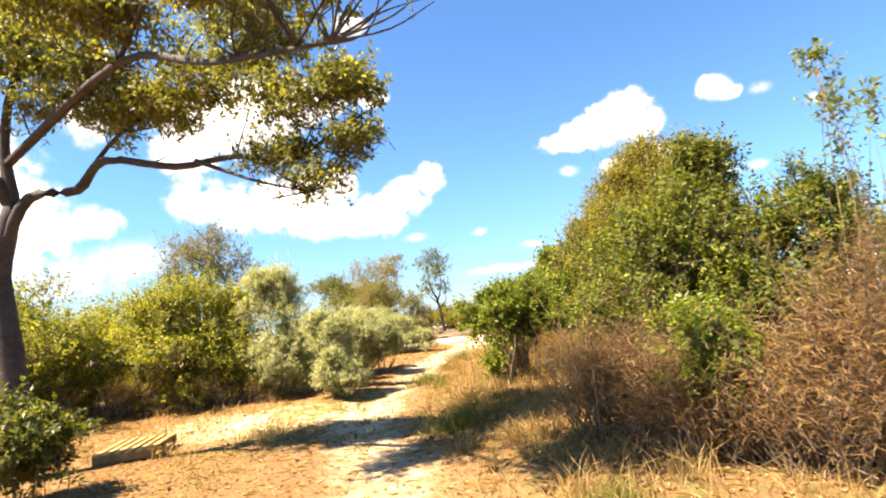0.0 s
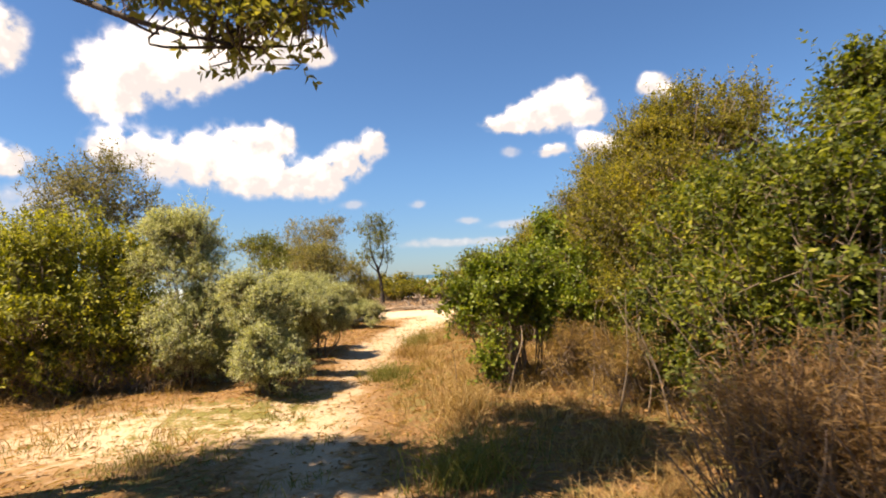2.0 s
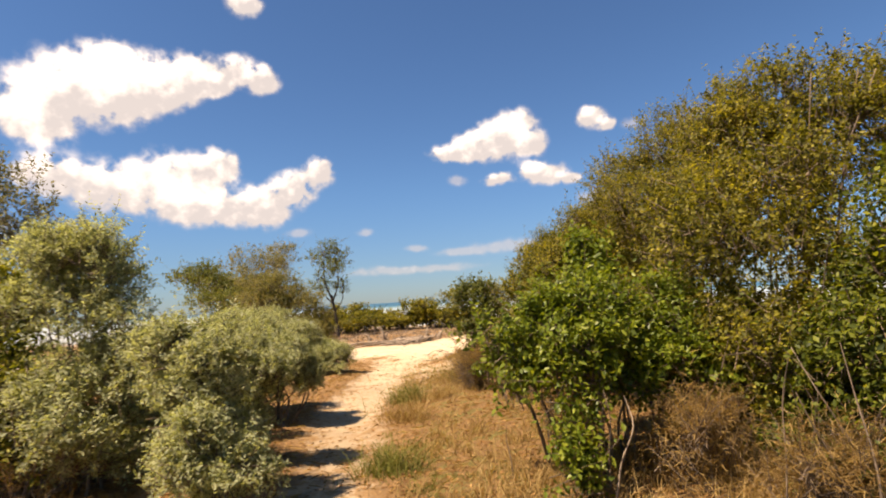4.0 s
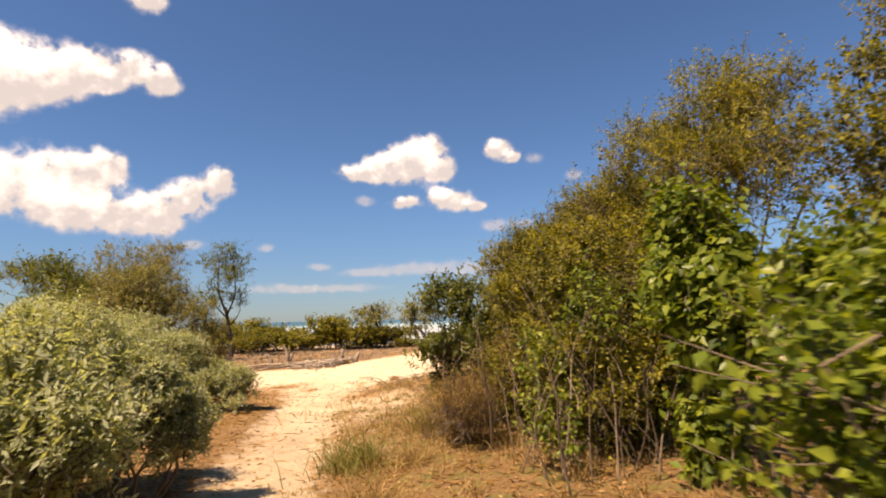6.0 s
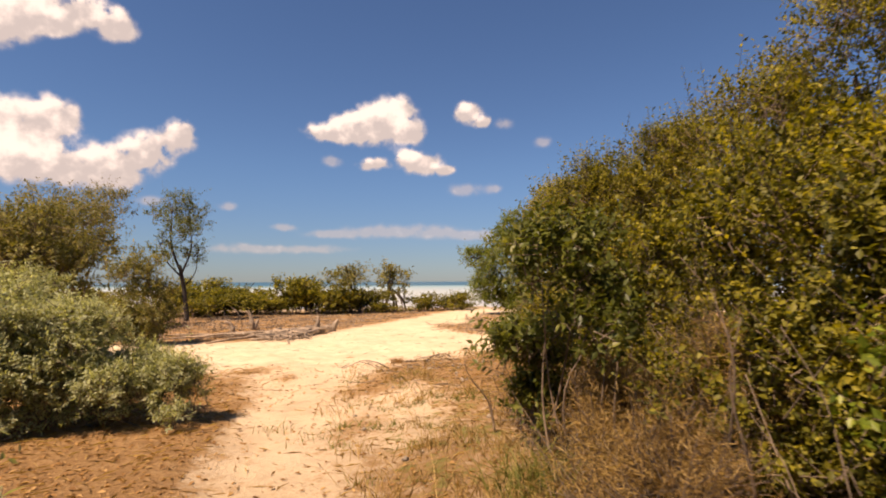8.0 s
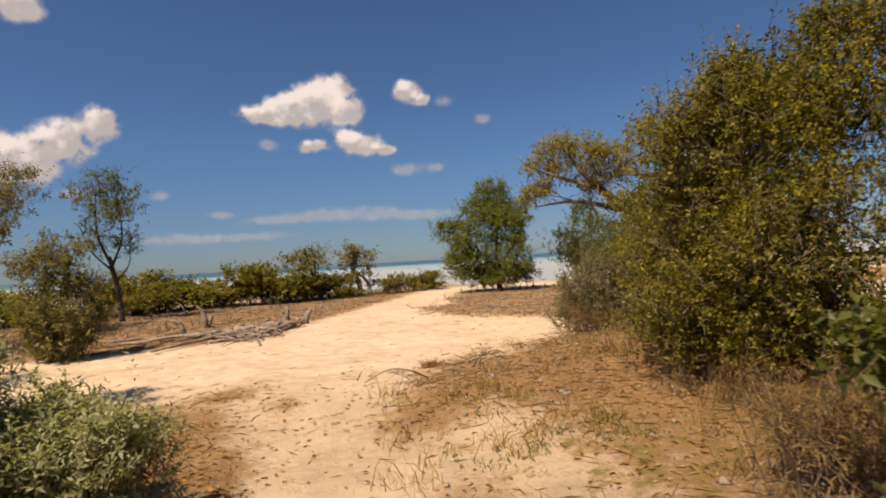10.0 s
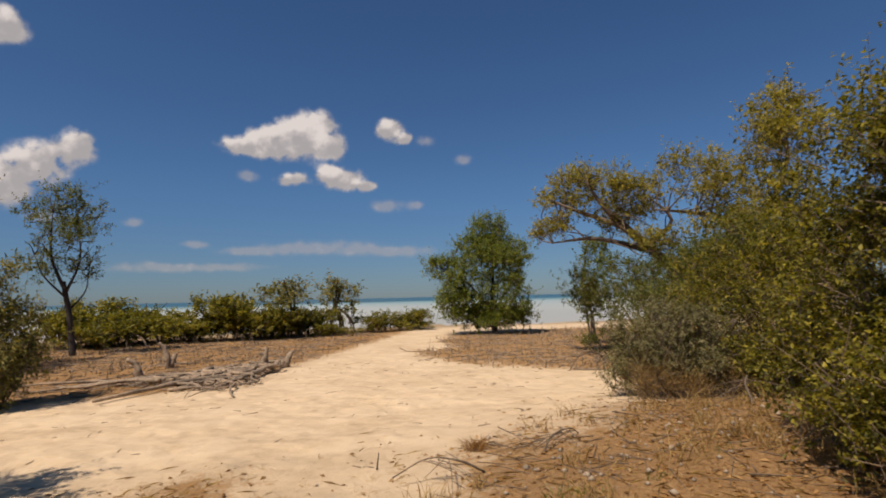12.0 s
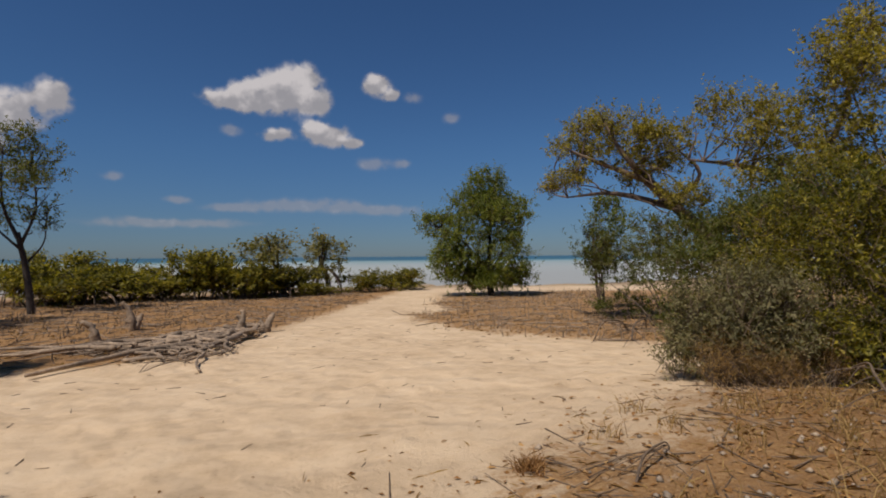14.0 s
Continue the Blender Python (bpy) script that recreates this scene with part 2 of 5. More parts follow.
def ground_material():
    mat, t, p, lk = shader("sand_and_litter")
    att = t.nodes.new("ShaderNodeVertexColor")
    att.layer_name = "cover"
    sp = t.nodes.new("ShaderNodeSeparateColor")
    lk(att.outputs[0], sp.inputs[0])

    def m(op, a, b, c=None):
        n = t.nodes.new("ShaderNodeMath")
        n.operation = op
        for i, v in enumerate((a, b, c)):
            if v is None:
                continue
            if isinstance(v, (int, float)):
                n.inputs[i].default_value = v
            else:
                lk(v, n.inputs[i])
        return n.outputs[0]

    def step(v, lo, hi):
        r = node(t, "ShaderNodeMapRange")
        r.interpolation_type = "SMOOTHSTEP"
        r.inputs[1].default_value, r.inputs[2].default_value = lo, hi
        lk(v, r.inputs[0])
        return r.outputs[0]

    big, mid = noise_tex(t, lk, 0.9, 4.0), noise_tex(t, lk, 4.5, 6.0, 0.65)
    fine, grain = noise_tex(t, lk, 26.0, 5.0, 0.7), noise_tex(t, lk, 160.0, 3.0)
    sand = ramp(t, [(0.28, (0.41, 0.295, 0.175)), (0.5, (0.59, 0.447, 0.285)), (0.78, (0.70, 0.56, 0.38))])
    lk(m("MULTIPLY_ADD", mid.outputs[0], 0.5, m("MULTIPLY", big.outputs[0], 0.5)), sand.inputs[0])
    speck = ramp(t, [(0.30, (0.55, 0.5, 0.44)), (0.42, (1, 1, 1))])
    lk(fine.outputs[0], speck.inputs[0])
    sandy = blend(t, lk, 0.45, sand.outputs[0], speck.outputs[0], "MULTIPLY")
    litter = ramp(t, [(0.3, (0.14, 0.064, 0.022)), (0.5, (0.315, 0.17, 0.062)), (0.68, (0.48, 0.31, 0.145))])
    lk(m("MULTIPLY_ADD", fine.outputs[0], 0.7, m("MULTIPLY", mid.outputs[0], 0.3)), litter.inputs[0])
    turf = ramp(t, [(0.3, (0.10, 0.09, 0.02)), (0.6, (0.25, 0.215, 0.065)), (0.8, (0.40, 0.31, 0.12))])
    lk(fine.outputs[0], turf.inputs[0])
    jitter = m("MULTIPLY_ADD", mid.outputs[0], 1.7, m("MULTIPLY_ADD", fine.outputs[0], 1.1, -1.40))
    c1 = blend(t, lk, m("MULTIPLY", step(m("ADD", sp.outputs[0], jitter), 0.28, 0.80), 0.94), sandy, litter.outputs[0])
    c2 = blend(t, lk, step(m("ADD", sp.outputs[1], jitter), 0.40, 0.66), c1, turf.outputs[0])
    darkened = blend(t, lk, 1.0, c2, (0.52, 0.50, 0.46, 1), "MULTIPLY")
    c3 = blend(t, lk, sp.outputs[2], c2, darkened)
    lk(c3, p.inputs["Base Color"])
    p.inputs["Roughness"].default_value = 0.95
    p.inputs["Specular IOR Level"].default_value = 0.2
    soft = noise_tex(t, lk, 3.6, 2.0, 0.45)
    tread = t.nodes.new("ShaderNodeTexVoronoi")
    tread.feature = "SMOOTH_F1"
    tread.inputs["Scale"].default_value = 4.2
    tread.inputs["Smoothness"].default_value = 0.6
    bent = noise_tex(t, lk, 2.0, 2.0)
    lk(blend(t, lk, 0.28, tread_coord(t, lk), bent.outputs[1]), tread.inputs["Vector"])
    print_depth = m("MULTIPLY", m("SUBTRACT", 1.0, sp.outputs[0]), m("MULTIPLY", tread.outputs["Distance"], 0.5))
    rough = m("MULTIPLY", sp.outputs[0], m("MULTIPLY_ADD", fine.outputs[0], 0.3, m("MULTIPLY", mid.outputs[0], 0.6)))
    height = m("ADD", m("ADD", rough, print_depth), m("MULTIPLY_ADD", soft.outputs[0], 0.2, m("MULTIPLY_ADD", fine.outputs[0], 0.09, m("MULTIPLY", grain.outputs[0], 0.035))))
    b = node(t, "ShaderNodeBump", Strength=0.9, Distance=0.13)
    lk(height, b.inputs["Height"])
    lk(b.outputs[0], p.inputs["Normal"])
    return mat


def sea_material():
    mat, t, p, lk = shader("shallow_sea")
    c = t.nodes.new("ShaderNodeTexCoord")
    sp = t.nodes.new("ShaderNodeSeparateXYZ")
    lk(c.outputs["Object"], sp.inputs[0])
    out = t.nodes.new("ShaderNodeMath")
    out.operation = "MULTIPLY_ADD"
    lk(sp.outputs[0], out.inputs[0])
    out.inputs[1].default_value = 0.45
    lk(sp.outputs[1], out.inputs[2])
    bank = t.nodes.new("ShaderNodeMapping")
    bank.inputs["Rotation"].default_value = (0, 0, radians(-24))
    bank.inputs["Scale"].default_value = (0.006, 0.03, 1)
    lk(c.outputs["Object"], bank.inputs[0])
    n = node(t, "ShaderNodeTexNoise", Scale=1.0, Detail=4.0)
    lk(bank.outputs[0], n.inputs["Vector"])
    far = t.nodes.new("ShaderNodeMapRange")
    far.inputs[1].default_value, far.inputs[2].default_value = 60.0, 460.0
    lk(out.outputs[0], far.inputs[0])
    add = t.nodes.new("ShaderNodeMath")
    add.operation = "MULTIPLY_ADD"
    lk(n.outputs[0], add.inputs[0])
    add.inputs[1].default_value = 0.35
    lk(far.outputs[0], add.inputs[2])
    r = ramp(t, [(0.1, (0.42, 0.40, 0.32)), (0.36, (0.46, 0.47, 0.39)), (0.62, (0.30, 0.40, 0.36)), (0.88, (0.055, 0.17, 0.17)), (1.0, (0.02, 0.085, 0.11))])
    lk(add.outputs[0], r.inputs[0])
    lk(r.outputs[0], p.inputs["Base Color"])
    p.inputs["Roughness"].default_value = 0.28
    p.inputs["IOR"].default_value = 1.33
    w = noise_tex(t, lk, 1.6, 5.0, 0.6)
    b = node(t, "ShaderNodeBump", Strength=0.35, Distance=0.06)
    lk(w.outputs[0], b.inputs["Height"])
    lk(b.outputs[0], p.inputs["Normal"])
    return mat


# ---- ground and sea ----
PATH_Y = [-20.0, 0.0, 5.0, 7.3, 9.3, 11.0, 13.7, 16.0, 17.4, 19.9, 22.0, 26.0]
PATH_X = [0.4, 0.0, -0.65, -1.08, -1.28, -0.92, -0.64, -0.1, 0.3, 1.05, 1.95, 5.0]
PATH_W = [0.4, 0.4, 0.42, 0.42, 0.38, 0.36, 0.44, 0.48, 0.5, 0.6, 1.2, 4.0]


def ease(v, lo, hi):
    s = np.clip((v - lo) / (hi - lo), 0, 1)
    return s * s * (3 - 2 * s)


def waves(x, y, scale, seed):
    rng = np.random.default_rng(seed)
    total = np.zeros_like(x, dtype=float)
    for k in range(9):
        f = scale * rng.uniform(0.6, 1.9)
        a = rng.uniform(0, 6.283)
        total += np.sin((x * np.cos(a) + y * np.sin(a)) * f + rng.uniform(0, 6.283)) / 9 * 2.1
    return total


def path_x(y):
    return np.interp(y, PATH_Y, PATH_X)


def shore(x, y):
    return y + 0.25 * x + 0.02 * np.maximum(0, x - 17.0) ** 2


def off_path(x, y):
    return np.abs(x - np.interp(y, PATH_Y, PATH_X)) - np.interp(y, PATH_Y, PATH_W)


def height(x, y):
    s = shore(x, y)
    h = np.interp(s, [-1e4, 20, 24, 33, 54, 90, 400, 9000], [0, 0, -0.07, -0.30, -0.52, -0.85, -3.0, -6.0])
    near = 1 - ease(np.hypot(x, y - 12), 60, 120)
    h = h + near * 0.035 * waves(x, y, 0.9, 3) * (1 - 0.5 * ease(s, 22, 30)) + near * 0.02 * waves(x, y, 3.2, 4)
    h = h - 0.05 * (1 - ease(off_path(x, y), -0.2, 0.35)) * (1 - ease(s, 20, 24))
    bank = ease(x - np.interp(y, PATH_Y, PATH_X), 0.7, 2.2) * (1 - ease(s, 21, 25)) * (1 - ease(y, 16, 22) * 0.5)
    h = h + 0.13 * bank
    h = h + 0.22 * np.exp(-((x - 6.0) ** 2 / 3.5 + (y - 20.4) ** 2 / 3.5))
    h = h + 0.024 * near * waves(x, y, 9.0, 8) * waves(x, y, 1.1, 9) * ease(s, 19, 23) * (1 - ease(s, 26, 34))
    return h


def right_flat(x, y):
    """The brown root flat under the beach trees."""
    edge = 8.7 + 0.85 * np.maximum(0, y - 32) + 0.7 * waves(x, y, 1.1, 31) + 0.35 * waves(x, y, 3.4, 32)
    return ease(x - edge, -0.3, 1.4) * ease(y, 23.2, 24.6) * (1 - ease(shore(x, y), 44, 48))


def cover(x, y):
    """How much dry litter and grass lies at a place, and how far its ground is darkened."""
    s = shore(x, y)
    off = off_path(x, y)
    wob = 0.35 * waves(x, y, 1.3, 11)
    litter = (0.34 + 0.16 * (1 - ease(y, 11, 15)) + 0.62 * ease(off + wob * 0.45, -0.3, 0.6)) * (1 - ease(s + 2.2 * wob, 21.5, 24.2))
    clearing = np.exp(-((x + 3.2) ** 2 / 3.6 + (y - 8.8) ** 2 / 2.0))
    litter = litter * (1 - 0.7 * clearing)
    litter = np.maximum(litter, 1.15 * ease(path_x(y) - x, 0.45, 0.8) * ease(y, 12.5, 14) * (1 - ease(y, 19.5, 21.5)))
    between = np.exp(-((x - 1.7) ** 2 / 2.2 + (y - 18.0) ** 2 / 8.0))
    litter = litter * (1 - between * np.clip(0.5 + 0.4 * waves(x, y, 2.4, 33), 0, 0.85))
    litter = np.maximum(litter, 1.2 * np.exp(-((x + 1.3) ** 2 / 1.0 + (y - 16.6) ** 2 / 1.4)))
    litter = np.maximum(litter, 0.8 * np.exp(-((x - 0.75) ** 2 / 0.35 + (y - 22.5) ** 2 / 0.3)))
    litter = np.maximum(litter, 0.62 * np.exp(-((x - 1.2) ** 2 / 0.15 + (y - 21.6) ** 2 / 0.5)))
    litter = np.maximum(litter, 1.5 * np.exp(-((x - 6.2) ** 2 / 4.5 + (y - 19.6) ** 2 / 5.5)))
    mud_left = ease(s, 28.6, 30.4) * (1 - ease(x - 0.75 * (s - 30), 1.5, 3.5)) * (1 - ease(s, 52, 54))
    mud_right = right_flat(x, y)
    litter = np.maximum(litter, np.maximum(0.95 * mud_left, 0.8 * np.minimum(mud_right, 1)))
    turf = 0.62 * np.exp(-((x + 2.2) ** 2 / 2.2 + (y - 9.4) ** 2 / 1.2)) + 0.5 * np.exp(-((x + 2.4) ** 2 / 2.0 + (y - 7.0) ** 2 / 2.4)) + 0.45 * ease(off, 0.1, 0.8) * (x > np.interp(y, PATH_Y, PATH_X)) * (1 - ease(s, 17, 22))
    # Wet sand at the shoreline; landward ground is darkened too, except the clearing.
    darkened = np.maximum(ease(s, 50, 55), (0.2 + 0.3 * (1 - ease(s, 16, 20))) * (1 - ease(s, 21, 26)) * (1 - clearing))
    return np.clip(litter, 0, 1), np.clip(turf, 0, 1), darkened


def lines(lo, hi, step, reach):
    core = np.arange(lo, hi + step / 2, step)
    out, d, at = [], step, hi
    while at < reach:
        d *= 1.22
        at += d
        out.append(at)
    low, d, at = [], step, lo
    while at > -reach:
        d *= 1.22
        at -= d
        low.append(at)
    return np.array(low[::-1] + list(core) + out)


def mesh_from(name, verts, faces, smooth=False):
    me = bpy.data.meshes.new(name)
    n, k = faces.shape
    me.vertices.add(len(verts))
    me.vertices.foreach_set("co", np.ascontiguousarray(verts, dtype=np.float32).ravel())
    me.loops.add(n * k)
    me.loops.foreach_set("vertex_index", np.ascontiguousarray(faces, dtype=np.int32).ravel())
    me.polygons.add(n)
    me.polygons.foreach_set("loop_start", np.arange(0, n * k, k, dtype=np.int32))
    if smooth:
        me.polygons.foreach_set("use_smooth", np.ones(n, dtype=bool))
    me.update(calc_edges=True)
    return me


def grid_mesh(name, xs, ys, fn, smooth=True):
    gx, gy = np.meshgrid(xs, ys)
    verts = np.stack([gx.ravel(), gy.ravel(), fn(gx.ravel(), gy.ravel())], 1)
    nx, ny = len(xs), len(ys)
    i = (np.arange(ny - 1)[:, None] * nx + np.arange(nx - 1)[None, :]).ravel()
    return mesh_from(name, verts, np.stack([i, i + 1, i + nx + 1, i + nx], 1), smooth), verts


me, gv = grid_mesh("ground", lines(-8, 10, 0.11, 4600), lines(-1, 34, 0.11, 4600), height)
lit, turf, darkened = cover(gv[:, 0], gv[:, 1])
attr = me.color_attributes.new("cover", "FLOAT_COLOR", "POINT")
attr.data.foreach_set("color", np.stack([lit, turf, darkened, np.ones_like(lit)], 1).astype(np.float32).ravel())
me.materials.append(ground_material())
tagged(new("ground", me), "pale coral sand with dry leaf litter, straw and a worn footpath", "ground", kind="structure")

SEA = -0.55
me, _ = grid_mesh("water", lines(-40, 60, 4.0, 4600), lines(44, 120, 4.0, 4600), lambda x, y: np.full_like(x, SEA))
keep = bmesh.new()
keep.from_mesh(me)
bmesh.ops.delete(keep, geom=[v for v in keep.verts if v.co.y < 40], context="VERTS")
keep.to_mesh(me)
keep.free()
me.materials.append(sea_material())
tagged(new("water", me), "calm shallow turquoise sea over pale sand flats", "sea", kind="structure")


# ---- plant building ----
def unit(v):
    return v / np.maximum(np.linalg.norm(v, axis=-1, keepdims=True), 1e-9)


def link(name, me, material, parent=None, label=""):
    me.materials.append(material)
    ob = new(name, me)
    if parent is not None:
        ob.parent = parent
        ob.matrix_parent_inverse = Matrix.Translation(-parent.location)
    return tagged(ob, label)


def part(name, bm, material, parent, label=""):
    me = bpy.data.meshes.new(name)
    bm.to_mesh(me)
    bm.free()
    return link(name, me, material, parent, label)


def thing(name, x, y, z, label, category, group=""):
    ob = new(name)
    ob.location = (x, y, z)
    ob.empty_display_size = 0.1
    return tagged(ob, label, category, group)


def kites(base, way, face, length, width, fold=0.12):
    """Leaves: folded kites that start at base and point along way."""
    side = unit(np.cross(way, face))
    top = np.cross(side, way)
    length, width = length[:, None], width[:, None]
    mid = base + way * length * 0.45
    v = np.stack([base, mid + side * width * 0.5 + top * width * fold, base + way * length - top * length * 0.1, mid - side * width * 0.5 + top * width * fold], 1)
    k = np.arange(len(base))[:, None] * 4
    f = np.concatenate([k + [0, 1, 2], k + [0, 2, 3]])
    return v.reshape(-1, 3), f


def prisms(a, b, ra, rb, sides=3):
    """Thin straight twigs from a to b."""
    way = unit(b - a)
    s = unit(np.cross(way, np.where(np.abs(way[:, 2:3]) > 0.9, [[1.0, 0, 0]], [[0, 0, 1.0]])))
    t = np.cross(way, s)
    rings = []
    for p, r in ((a, ra), (b, rb)):
        for k in range(sides):
            g = 6.2832 * k / sides
            rings.append(p + (s * math.cos(g) + t * math.sin(g)) * np.reshape(r, (-1, 1)))
    v = np.stack(rings, 1).reshape(-1, 3)
    base = np.arange(len(a))[:, None] * (2 * sides)
    f = np.concatenate([base + [k, (k + 1) % sides, sides + (k + 1) % sides, sides + k] for k in range(sides)])
    return v, f


def tube(points, r0, r1, sides=7, rng=None, rough=0.0, power=1.0):
    """A bent, tapering limb through points, smoothed."""
    p = np.array(points, float)
    n = max(4, 4 * (len(p) - 1))
    s = np.linspace(0, len(p) - 1, n + 1)
    i = np.clip(s.astype(int), 0, len(p) - 2)
    f = (s - i)[:, None]
    pad = np.vstack([2 * p[0] - p[1], p, 2 * p[-1] - p[-2]])
    a, b, c, d = pad[i], pad[i + 1], pad[i + 2], pad[i + 3]
    q = 0.5 * (2 * b + (c - a) * f + (2 * a - 5 * b + 4 * c - d) * f ** 2 + (3 * b - a - 3 * c + d) * f ** 3)
    way = unit(np.gradient(q, axis=0))
    ref = np.array([0.31, 0.2, 0.93]) if abs(way[0, 2]) < 0.8 else np.array([1.0, 0.1, 0.0])
    u = unit(np.cross(way, ref))
    w = np.cross(way, u)
    rad = r0 + (r1 - r0) * np.linspace(0, 1, n + 1) ** power
    ang = np.arange(sides) * 6.2832 / sides
    ring = u[:, None] * np.cos(ang)[None, :, None] + w[:, None] * np.sin(ang)[None, :, None]
    wob = np.ones((n + 1, sides)) if rng is None else 1 + rough * rng.standard_normal((n + 1, sides))
    v = (q[:, None] + ring * (rad[:, None] * wob)[:, :, None]).reshape(-1, 3)
    f = []
    for k in range(n):
        for j in range(sides):
            f.append((k * sides + j, k * sides + (j + 1) % sides, (k + 1) * sides + (j + 1) % sides, (k + 1) * sides + j))
    v = np.vstack([v, q[0], q[-1]])
    e = len(v)
    for j in range(sides):
        f.append((e - 2, (j + 1) % sides, j, j))
        f.append((e - 1, n * sides + j, n * sides + (j + 1) % sides, n * sides + (j + 1) % sides))
    return v, np.array(f)


def joined(pieces):
    vs, fs, at = [], [], 0
    for v, f in pieces:
        vs.append(v)
        fs.append(f + at)
        at += len(v)
    return np.vstack(vs), np.vstack(fs)


def solid(name, pieces):
    """One mesh of several quad pieces, with the doubled corners of the end caps dropped."""
    v, f = joined(pieces)
    me = bpy.data.meshes.new(name)
    me.from_pydata(v.tolist(), [], [tuple(dict.fromkeys(q)) for q in f.tolist()])
    for poly in me.polygons:
        poly.use_smooth = True
    me.update()
    return me


def sprigs(rng, blobs, count, per, length, width, reach, open_=0.6, up=0.55, droop=0.0, floor=None, lump=0.14, shoots=0.09, lobes=9, gaps=0.62):
    """Leafy twigs over the shells of a few lumpy masses: leaves and twig ends."""
    b = np.array(blobs, float)
    parts = [np.hstack([b[:, :3], b[:, 3:] * 0.70])]
    for k in range(lobes):
        d = unit(rng.standard_normal((len(b), 3)) + [0, 0, 0.25])
        size = rng.uniform(0.18, 0.5, (len(b), 1))
        parts.append(np.hstack([b[:, :3] + d * b[:, 3:] * (0.90 - size * 0.6), b[:, 3:] * size]))
    b = np.vstack(parts)
    area = b[:, 3] * b[:, 5] + b[:, 4] * b[:, 5] + b[:, 3] * b[:, 4]
    pick = rng.choice(len(b), count, p=area / area.sum())
    u = unit(rng.standard_normal((count, 3)))
    u[:, 2] = np.where((u[:, 2] < -0.25) & (rng.random(count) < 0.7), -u[:, 2], u[:, 2])
    ph = rng.uniform(0, 6.28, (len(b), 4))
    lumps = 1 + lump * (np.sin(5.1 * u[:, 0] + 3.0 * u[:, 2] + ph[pick, 0]) + np.sin(4.3 * u[:, 1] - 4.6 * u[:, 2] + ph[pick, 1]) + 0.8 * np.sin(9.0 * u[:, 0] - 8.0 * u[:, 1] + ph[pick, 2]) + 0.6 * np.sin(13.0 * u[:, 2] + 9 * u[:, 1] + ph[pick, 3])) / 1.9
    r = lumps * (1 - open_ * rng.random(count) ** 1.5) * (1 + 0.08 * rng.standard_normal(count))
    shoot = (rng.random(count) < shoots) & (u[:, 2] > 0.05)
    r = np.where(shoot, r * rng.uniform(1.1, 1.3, count), r)
    pos = b[pick, :3] + b[pick, 3:] * u * r[:, None]
    low = height(pos[:, 0], pos[:, 1]) if floor is None else np.full(count, floor)
    f = 6.283 / (0.22 + 0.25 * float(np.mean(b[:, 3])))
    puff = np.sin(f * pos[:, 0] + 1.3 * np.sin(f * 0.7 * pos[:, 2])) + np.sin(f * 0.9 * pos[:, 1] + 2.0 + 1.1 * np.sin(f * 0.8 * pos[:, 0])) + np.sin(f * 1.1 * pos[:, 2] + 4.0 + np.sin(f * 0.6 * pos[:, 1]))
    hole = np.sin(0.37 * f * pos[:, 0] + 1.7 * np.sin(0.29 * f * pos[:, 2])) + np.sin(0.33 * f * pos[:, 1] + 1.0 + 1.5 * np.sin(0.25 * f * pos[:, 0])) + np.sin(0.41 * f * pos[:, 2] + 3.0 + np.sin(0.3 * f * pos[:, 1]))
    ok = (pos[:, 2] > low + 0.05) & (puff + 0.9 * hole + 1.2 * rng.standard_normal(count) * 0.6 > -0.9 * gaps)
    pos, u, shoot = pos[ok], u[ok], shoot[ok]
    n = len(pos)
    axis = unit(u * 0.75 + np.array([0, 0, up]) + 0.5 * rng.standard_normal((n, 3)))
    span = reach * rng.uniform(0.6, 1.35, n) * np.where(shoot, 1.9, 1.0)
    k = np.tile(np.arange(per), n)
    i = np.repeat(np.arange(n), per)
    s = (k + rng.random(n * per)) / per
    ax = axis[i]
    p1 = unit(np.cross(ax, rng.standard_normal((n, 3))[i]))
    p2 = np.cross(ax, p1)
    g = k * 2.4 + rng.normal(0, 0.4, n * per)
    side = p1 * np.cos(g)[:, None] + p2 * np.sin(g)[:, None]
    way = unit(ax * 0.55 + side + np.array([0, 0, -droop]) + 0.2 * rng.standard_normal((n * per, 3)))
    face = unit(np.array([0, 0, 0.75]) + u[i] * 0.5 + 0.55 * rng.standard_normal((n * per, 3)))
    base = pos[i] + ax * (span[i] * s)[:, None]
    size = rng.uniform(0.65, 1.25, n * per)
    leaves = kites(base, way, face, length * size, width * size)
    few = rng.random(n) < 0.5
    w = int(few.sum())
    twigs = prisms((pos - axis * span[:, None] * 0.7)[few], (pos + axis * span[:, None])[few], np.full(w, 0.004 + reach * 0.006), np.full(w, 0.0015))
    return leaves, twigs


def ground_at(x, y):
    return float(height(np.array([x]), np.array([y]))[0])


def stems_for(rng, blobs, base, count, radius):
    out = []
    b = np.array(blobs, float)
    for k in range(count):
        c = b[k % len(b)]
        tgt = c[:3] + c[3:] * rng.uniform(-0.65, 0.65, 3)
        bx, by = base[0] + rng.normal(0, 0.22), base[1] + rng.normal(0, 0.22)
        bx, by = bx + 0.45 * (tgt[0] - bx), by + 0.45 * (tgt[1] - by)
        z0 = ground_at(bx, by) - 0.05
        mid = np.array([bx + 0.3 * (tgt[0] - bx), by + 0.3 * (tgt[1] - by), z0 + 0.5 * (tgt[2] - z0)]) + rng.normal(0, 0.09, 3)
        out.append(tube([(bx, by, z0), mid, tgt], radius * rng.uniform(0.6, 1.2), radius * 0.25, 5, rng, 0.08))
    return out


